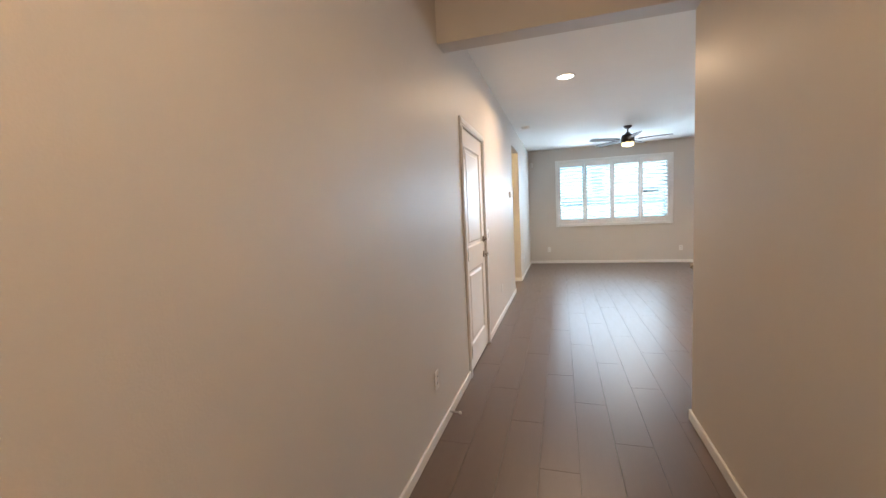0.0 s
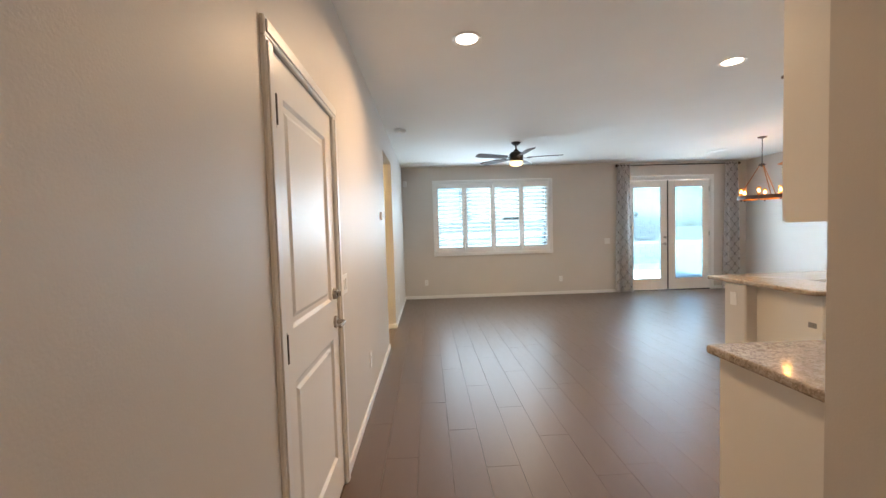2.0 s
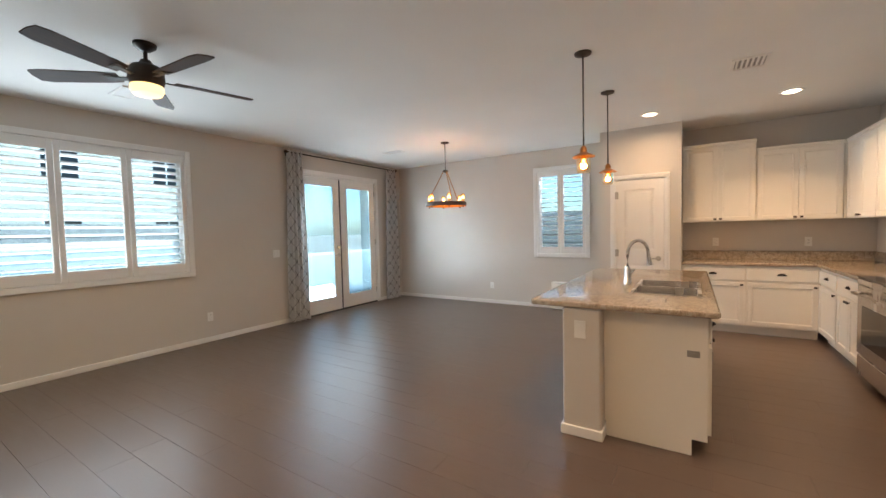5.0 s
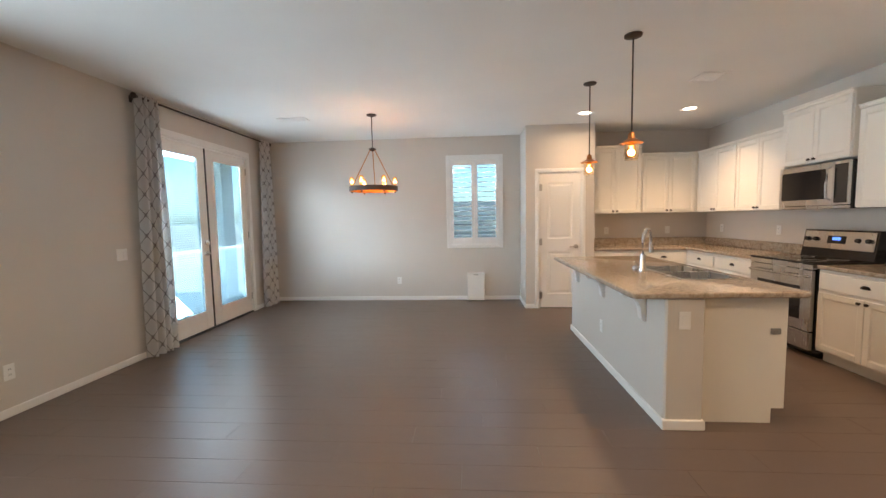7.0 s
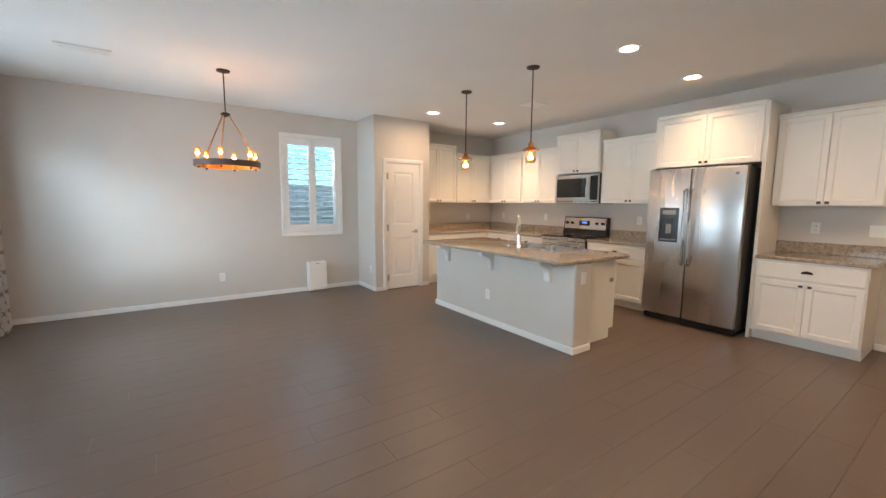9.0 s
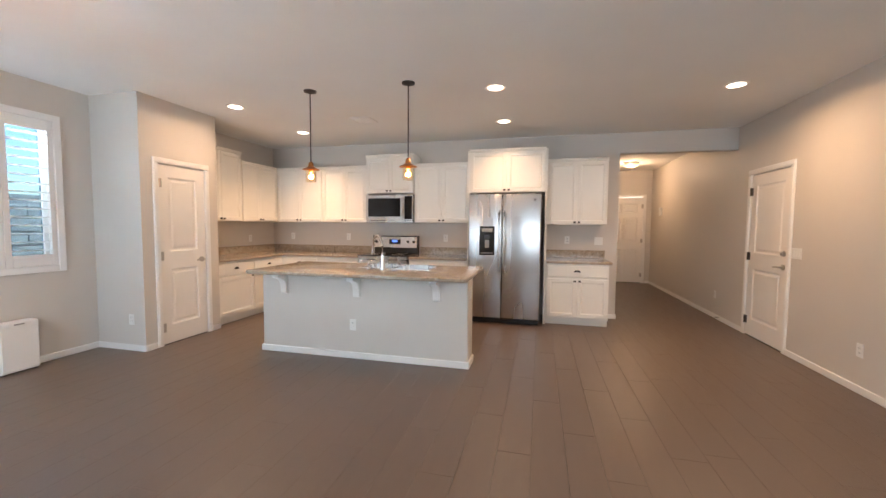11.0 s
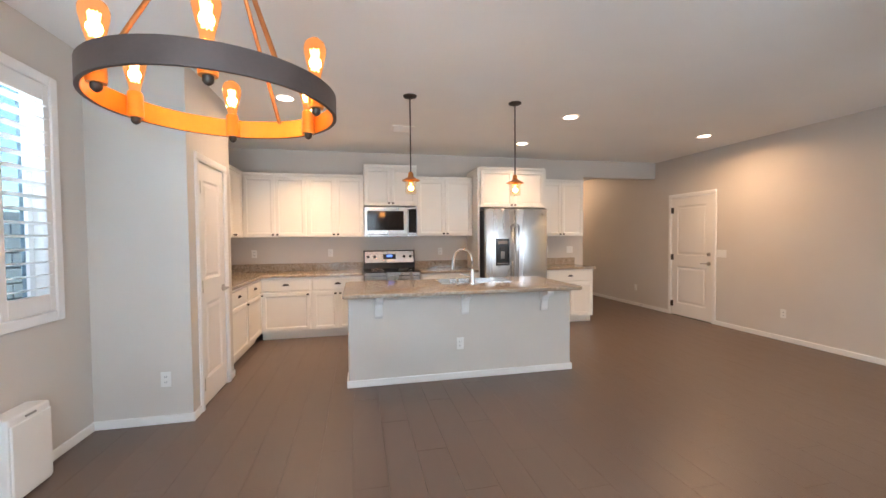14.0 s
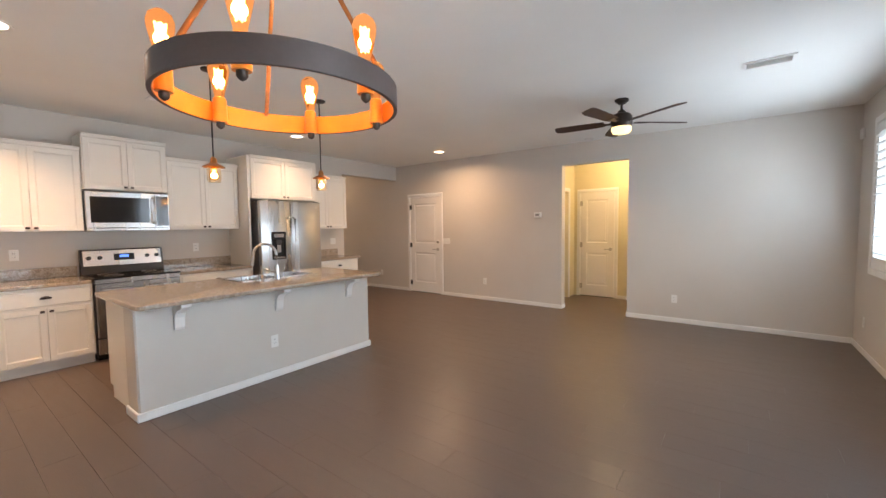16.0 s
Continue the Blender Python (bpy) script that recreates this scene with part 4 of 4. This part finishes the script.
for k in range(3):
    a = radians(10 + 120 * k)
    part("hanging_rod", rod(bmesh.new(), (CX + 0.03 * math.cos(a), CY + 0.03 * math.sin(a), 2.30), (CX + (RR - 0.012) * math.cos(a), CY + (RR - 0.012) * math.sin(a), RZ + 0.05), 0.0065), COPPER, ch, smooth=True)
for k in range(6):
    a = radians(41 + 60 * k)
    x, y = CX + (RR - 0.03) * math.cos(a), CY + (RR - 0.03) * math.sin(a)
    # sockets share the lining's painted bulb-light colour
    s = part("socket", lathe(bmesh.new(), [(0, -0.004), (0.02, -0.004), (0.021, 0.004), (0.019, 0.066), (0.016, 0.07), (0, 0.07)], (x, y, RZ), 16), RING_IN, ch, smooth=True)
    part("socket_cap", lathe(bmesh.new(), [(0, -0.026), (0.007, -0.022), (0.012, -0.016), (0.012, -0.0045), (0, -0.0045)], (x, y, RZ), 16), BRONZE, s, "dark bronze end cap", True)
    bulb(ch, x, y, RZ + 0.07, 1.0)
    lamp("bulb_lamp", "POINT", BULB_POWER, (1.0, 0.42, 0.1), (x, y, RZ + 0.12), 0.02)

fan = thing("ceiling_fan", "dark bronze ceiling fan with five walnut blades and lit lamp", "ceiling fan")
FX, FY = 1.254, 7.745
part("canopy", lathe(bmesh.new(), [(0, 0), (0.07, 0), (0.068, -0.02), (0.03, -0.05), (0, -0.052)], (FX, FY, H)), BRONZE, fan, smooth=True)
part("downrod", rod(bmesh.new(), (FX, FY, H - 0.04), (FX, FY, 2.58), 0.013), BRONZE, fan, smooth=True)
part("motor", lathe(bmesh.new(), [(0, 0.12), (0.03, 0.118), (0.045, 0.09), (0.085, 0.075), (0.105, 0.05), (0.11, -0.02), (0.095, -0.06), (0, -0.06)], (FX, FY, 2.51)), BRONZE, fan, smooth=True)
part("light_bowl", lathe(bmesh.new(), [(0.098, 0.0), (0.1, -0.03), (0.085, -0.058), (0.04, -0.07), (0, -0.072)], (FX, FY, 2.449)), FAN_GLOW, fan, "lit frosted glass lamp", True)
bl = bmesh.new()
outl = [(0.17, -0.05), (0.26, -0.062), (0.62, -0.075), (0.69, -0.06), (0.70, 0.0), (0.69, 0.055), (0.62, 0.066), (0.26, 0.058), (0.17, 0.05)]
top = [bl.verts.new((x, y, 0.004)) for x, y in outl]
bot = [bl.verts.new((x, y, -0.004)) for x, y in outl]
bl.faces.new(top), bl.faces.new(bot[::-1])
for i in range(len(outl)):
    j = (i + 1) % len(outl)
    bl.faces.new((top[i], bot[i], bot[j], top[j]))
bmesh.ops.recalc_face_normals(bl, faces=bl.faces)
blade_me = mesh_of("blade", bl, BLADE)
arm_me = mesh_of("blade_arm", boxes((0.09, -0.02, -0.012, 0.24, 0.02, -0.005), (0.2, -0.035, -0.01, 0.25, 0.035, -0.005), bevel=0.002), BRONZE)
for k in range(5):
    o = new("blade", blade_me)
    o.parent = fan
    o.matrix_basis = Matrix.Translation((FX, FY, 2.505)) @ pose(0, 0, 0, rz=-13 + 72 * k) @ pose(0, 0, 0, rx=12)
    a = new("blade_arm", arm_me)
    a.parent = o
lamp("fan_lamp", "AREA", FAN_POWER, (1.0, 0.78, 0.45), (FX, FY, 2.37), 0.12)


# ---- small fixtures ----
def outlet(m, label="white wall outlet plate with two sockets", mt=PLASTIC, gangs=1, switch=False):
    o = thing("light_switch" if switch else "wall_outlet", label, "switch" if switch else "outlet", "wall switches" if switch else "wall outlets")
    w = 0.036 + 0.023 * (gangs - 1)
    part("plate", box(bmesh.new(), -w, -0.006, -0.058, w, -0.0005, 0.058, bevel=0.002), mt, o)
    for g in range(gangs):
        x = (g - (gangs - 1) / 2) * 0.046
        if switch:
            part("rocker", box(bmesh.new(), x - 0.016, -0.010, -0.032, x + 0.016, -0.0055, 0.032, bevel=0.002), mt, o)
        else:
            for z in (-0.02, 0.02):
                s = part("socket", box(bmesh.new(), x - 0.016, -0.008, z - 0.014, x + 0.016, -0.0055, z + 0.014, bevel=0.003), mt, o)
                part("slot", boxes((x - 0.008, -0.0083, z - 0.006, x - 0.005, -0.0078, z + 0.006), (x + 0.005, -0.0083, z - 0.006, x + 0.008, -0.0078, z + 0.006)), DARK, s)
    return place(o, m)


for y, z in ((4.93, 0.36), (8.07, 0.34), (2.15, 0.36)):
    outlet(pose(X0, y, z, rz=90))
for x, z in ((-0.2, 0.34), (2.65, 0.33)):
    outlet(pose(x, Y1, z))
outlet(pose(X1, 7.7, 0.34, rz=-90))
outlet(pose(6.22, 5.635, 0.34, rz=180))
outlet(pose(3.81, 5.245, 0.35, rz=180))
outlet(pose(2.61, 5.13, 0.72, rz=-90), "white blank plate on the island end", gangs=1, switch=True)
lt = thing("latch_plate", "small grey safety latch plate on the island end panel", "latch")
part("plate", box(bmesh.new(), 2.709, 4.47, 0.60, 2.7145, 4.535, 0.64, bevel=0.002), GREYPLATE, lt)
part("catch", box(bmesh.new(), 2.703, 4.485, 0.61, 2.7085, 4.52, 0.63, bevel=0.002), GREYPLATE, lt)
for x in (6.3, 5.2, 3.46, 1.56):
    outlet(pose(x, Y0, 1.17, rz=180))
for y in (4.23, 3.26):
    outlet(pose(X1, y, 1.14, rz=-90))
outlet(pose(1.11, Y0, 1.16, rz=180), "white two-gang light switch beside the hall", gangs=2, switch=True)
outlet(pose(X0, 4.03, 1.11, rz=90), "white three-gang light switch beside the door", gangs=3, switch=True)
outlet(pose(3.66, Y1, 1.10), "white two-gang light switch beside the curtain", gangs=2, switch=True)
outlet(pose(0.66, -1.55, 1.15, rz=180), "white light switch beside the entry door", gangs=2, switch=True)

th = thing("thermostat", "white rectangular wall thermostat with grey screen", "thermostat")
part("case", box(bmesh.new(), -0.065, -0.026, -0.045, 0.065, -0.0005, 0.045, bevel=0.006), PLASTIC, th)
part("screen", boxes((-0.04, -0.0275, -0.012, 0.03, -0.0255, 0.025)), GREYPLATE, th)
place(th, pose(X0, 6.0, 1.59, rz=90))
ks = thing("chime_box", "white door chime box on the hall wall", "chime")
part("case", box(bmesh.new(), -0.06, -0.04, -0.09, 0.06, -0.0005, 0.09, bevel=0.008), PLASTIC, ks)
place(ks, pose(X0, -0.75, 1.72, rz=90))
ms = thing("motion_detector", "white corner alarm sensor below the ceiling", "sensor")
part("case", box(bmesh.new(), -0.05, -0.03, -0.06, 0.03, 0.0, 0.06, bevel=0.01), PLASTIC, ms)
place(ms, pose(-0.58, Y1 - 0.001, 2.4))
sd = thing("smoke_detector", "round white smoke detector on the ceiling", "smoke detector")
part("base", lathe(bmesh.new(), [(0, 0), (0.075, 0), (0.075, -0.012), (0.06, -0.035), (0.03, -0.042), (0, -0.043)], (-0.46, 6.9, H)), PLASTIC, sd, smooth=True)
ds = thing("door_stop", "chrome spring door stop on the baseboard", "door stop")
part("spring", rod(bmesh.new(), (X0 + B, 2.36, 0.05), (X0 + 0.075, 2.36, 0.05), 0.007), CHROME, ds, smooth=True)
part("tip", rod(bmesh.new(), (X0 + 0.075, 2.36, 0.05), (X0 + 0.09, 2.36, 0.05), 0.01), PLASTIC, ds, smooth=True)


def vent(x0, y0, x1, y1):
    v = thing("ceiling_vent", "white slatted air vent in the ceiling", "vent", "ceiling air vents")
    z0, z1 = H - 0.012, H - 0.0005
    part("frame", boxes((x0, y0, z0, x0 + 0.025, y1, z1), (x1 - 0.025, y0, z0, x1, y1, z1), (x0 + 0.025, y0, z0, x1 - 0.025, y0 + 0.025, z1), (x0 + 0.025, y1 - 0.025, z0, x1 - 0.025, y1, z1)), TRIM, v)
    part("backing", boxes((x0 + 0.025, y0 + 0.025, H - 0.002, x1 - 0.025, y1 - 0.025, H - 0.0008)), GREYPLATE, v)
    along = (x1 - x0) > (y1 - y0)
    span, lo = ((y1 - y0) - 0.05, y0 + 0.025) if along else ((x1 - x0) - 0.05, x0 + 0.025)
    n = 6
    for i in range(n):
        c = lo + (i + 0.5) * span / n
        bm = bmesh.new()
        if along:
            box(bm, x0 + 0.025, -0.009, -0.001, x1 - 0.025, 0.009, 0.001)
            bm.transform(pose(0, c, H - 0.007, rx=40))
        else:
            box(bm, -0.009, y0 + 0.025, -0.001, 0.009, y1 - 0.025, 0.001)
            bm.transform(pose(c, 0, H - 0.007, ry=40))
        part("slat", bm, TRIM, v)


vent(4.08, 3.98, 4.36, 4.24)
vent(1.46, 8.76, 1.64, 9.10)
vent(5.14, 8.6, 5.30, 8.98)

ap = thing("air_purifier", "white flat air purifier standing on the floor by the wall", "air purifier")
part("body", box(bmesh.new(), 6.565, 6.24, 0.012, 6.683, 6.53, 0.47, bevel=0.012, seg=2), PLASTIC, ap)
part("front_panel", box(bmesh.new(), 6.555, 6.25, 0.03, 6.566, 6.52, 0.43, bevel=0.004), PLASTIC, ap)
part("controls", boxes((6.559, 6.35, 0.442, 6.5655, 6.42, 0.452)), GREYPLATE, ap)
for y in (6.26, 6.48):
    part("foot", boxes((6.58, y, 0, 6.67, y + 0.03, 0.012)), DARK, ap)

# ---- utility room seen through the passage ----
cs = structure("trim", boxes((-1.815, 6.1505, 0, -1.75, 6.168, 2.05), (-0.95, 6.1505, 0, -0.885, 6.168, 2.05), (-1.815, 6.1505, 2.05, -0.885, 6.168, 2.115), bevel=0.003), TRIM, "white casing round the utility doorway", "trim")
ws = thing("washing_machine", "white top-loading washing machine in the utility room", "washing machine")
part("body", box(bmesh.new(), -1.72, 4.6, 0.03, -1.06, 5.25, 0.93, bevel=0.015, seg=2), PLASTIC, ws)
part("lid", box(bmesh.new(), -1.69, 4.72, 0.931, -1.09, 5.23, 0.95, bevel=0.006), PLASTIC, ws)
part("console", box(bmesh.new(), -1.72, 4.53, 0.93, -1.06, 4.66, 1.08, bevel=0.01), PLASTIC, ws)
for x in (-1.7, -1.14):
    part("foot", boxes((x, 4.62, 0, x + 0.06, 5.22, 0.03)), DARK, ws)
wall_cabinet(pose(-0.98, 4.86, 0, rz=S), 1.1, 1.45, 2.2, 2, "white wall cabinet above the washing machine")

# ---- outside ----
structure("ground", boxes((-300, -300, -0.4, 300, 300, -0.16)), SOIL, "pale gravel yard reaching to the horizon", "ground")
structure("pavement", boxes((-1.5, 10.03, -0.159, 7.5, 13.5, -0.03)), CONCRETE, "concrete patio slab behind the house", "patio")
structure("trim", boxes((-1.5, 10.04, 2.62, 7.5, 11.4, 2.85)), STUCCO, "flat stucco patio cover", "patio cover")
for x in (-1.2, 7.0):
    structure("trim", boxes((x, 11.0, -0.03, x + 0.35, 11.35, 2.62)), STUCCO, "square stucco patio column", "column")


def block_fence(name, m, length, hgt):
    f = thing(name, "grey concrete block garden wall", "fence")
    part("core", boxes((0, 0.02, -0.16, length, 0.13, hgt - 0.02)), BLOCK, f)
    bm = bmesh.new()
    box(bm, 0, -0.095, -0.09, 0.39, 0.095, 0.09, bevel=0.008)
    me = mesh_of("block", bm, BLOCK)
    n, rows = int(length / 0.4), int(hgt / 0.2)
    for j in range(rows):
        for i in range(n):
            o = new("block", me)
            o.parent = f
            o.matrix_basis = pose(i * 0.4 + (0.2 if j % 2 else 0), 0.075, 0.1 + j * 0.2 - 0.16)
    return place(f, m)


block_fence("garden_wall", pose(-3, 17.5, 0), 13, 1.8)
block_fence("side_wall", pose(9.2, 10, 0, rz=-90), 10, 1.8)


def house(m, w, d, h, material, label):
    b = thing("house", label, "house", "neighbouring houses")
    part("wall", boxes((0, 0, -0.16, w, d, h)), material, b)
    r = bmesh.new()
    v = [r.verts.new(c) for c in ((-0.5, -0.5, h), (w + 0.5, -0.5, h), (w + 0.5, d + 0.5, h), (-0.5, d + 0.5, h), (w * 0.3, d / 2, h + 1.9), (w * 0.7, d / 2, h + 1.9))]
    for f in ((0, 1, 5, 4), (1, 2, 5), (2, 3, 4, 5), (3, 0, 4), (3, 2, 1, 0)):
        r.faces.new([v[i] for i in f])
    bmesh.ops.recalc_face_normals(r, faces=r.faces)
    part("roof", r, TILE, b)
    for x in (w * 0.2, w * 0.5, w * 0.8):
        for z in (1.0, 3.7):
            if z + 1.3 < h:
                wi = part("window", boxes((x - 0.6, -0.03, z, x + 0.6, -0.002, z + 1.3)), SHUT, b)
                part("pane", boxes((x - 0.53, -0.034, z + 0.07, x - 0.03, -0.031, z + 1.23), (x + 0.03, -0.034, z + 0.07, x + 0.53, -0.031, z + 1.23)), BLACKGLASS, wi)
    return place(b, m)


house(pose(2.5, 25, 0), 12, 9, 5.6, STUCCO, "two-storey pale stucco house beyond the garden wall")
house(pose(-13, 24, 0), 12, 9, 3.0, STUCCO2, "single-storey grey stucco house beyond the garden wall")

# ---- floor planks ----
floor_ob = bpy.data.objects["floor"]
PW, PL, GAP = 0.203, 1.22, 0.001
plank_meshes = {}


def plank(x0, y0, x1, y1):
    key = (round(x1 - x0, 3), round(y1 - y0, 3))
    if key not in plank_meshes:
        w, l = key
        bm = bmesh.new()
        c = 0.0006
        lo = [bm.verts.new(v) for v in ((-w / 2, -l / 2, -0.006), (w / 2, -l / 2, -0.006), (w / 2, l / 2, -0.006), (-w / 2, l / 2, -0.006))]
        up = [bm.verts.new(v) for v in ((-w / 2, -l / 2, -0.0015), (w / 2, -l / 2, -0.0015), (w / 2, l / 2, -0.0015), (-w / 2, l / 2, -0.0015))]
        tp = [bm.verts.new(v) for v in ((-w / 2 + c, -l / 2 + c, 0), (w / 2 - c, -l / 2 + c, 0), (w / 2 - c, l / 2 - c, 0), (-w / 2 + c, l / 2 - c, 0))]
        for a, b in ((lo, up), (up, tp)):
            for k in range(4):
                bm.faces.new((a[k], a[(k + 1) % 4], b[(k + 1) % 4], b[k]))
        bm.faces.new(tp)
        plank_meshes[key] = mesh_of("plank", bm, PLANK)
    o = new("plank", plank_meshes[key])
    o.parent = floor_ob
    o.matrix_basis = pose((x0 + x1) / 2, (y0 + y1) / 2, 0)


def lay(xa, xb, ya_of, yb):
    x, i = xa, 0
    while x < xb - 0.01:
        x1 = min(x + PW, xb)
        ya = ya_of(x)
        y = ya - ((i * 0.37) % 1.0) * PL
        while y < yb - 0.01:
            a, b = max(y, ya), min(y + PL, yb)
            if b - a > 0.03:
                plank(x + GAP / 2, a + GAP / 2, x1 - GAP / 2, b - GAP / 2)
            y += PL
        x, i = x1, i + 1


lay(X0, X1, lambda x: -1.55 if x < 0.84 else Y0, Y1)
lay(-2.1, X0, lambda x: 4.52, 8.05)
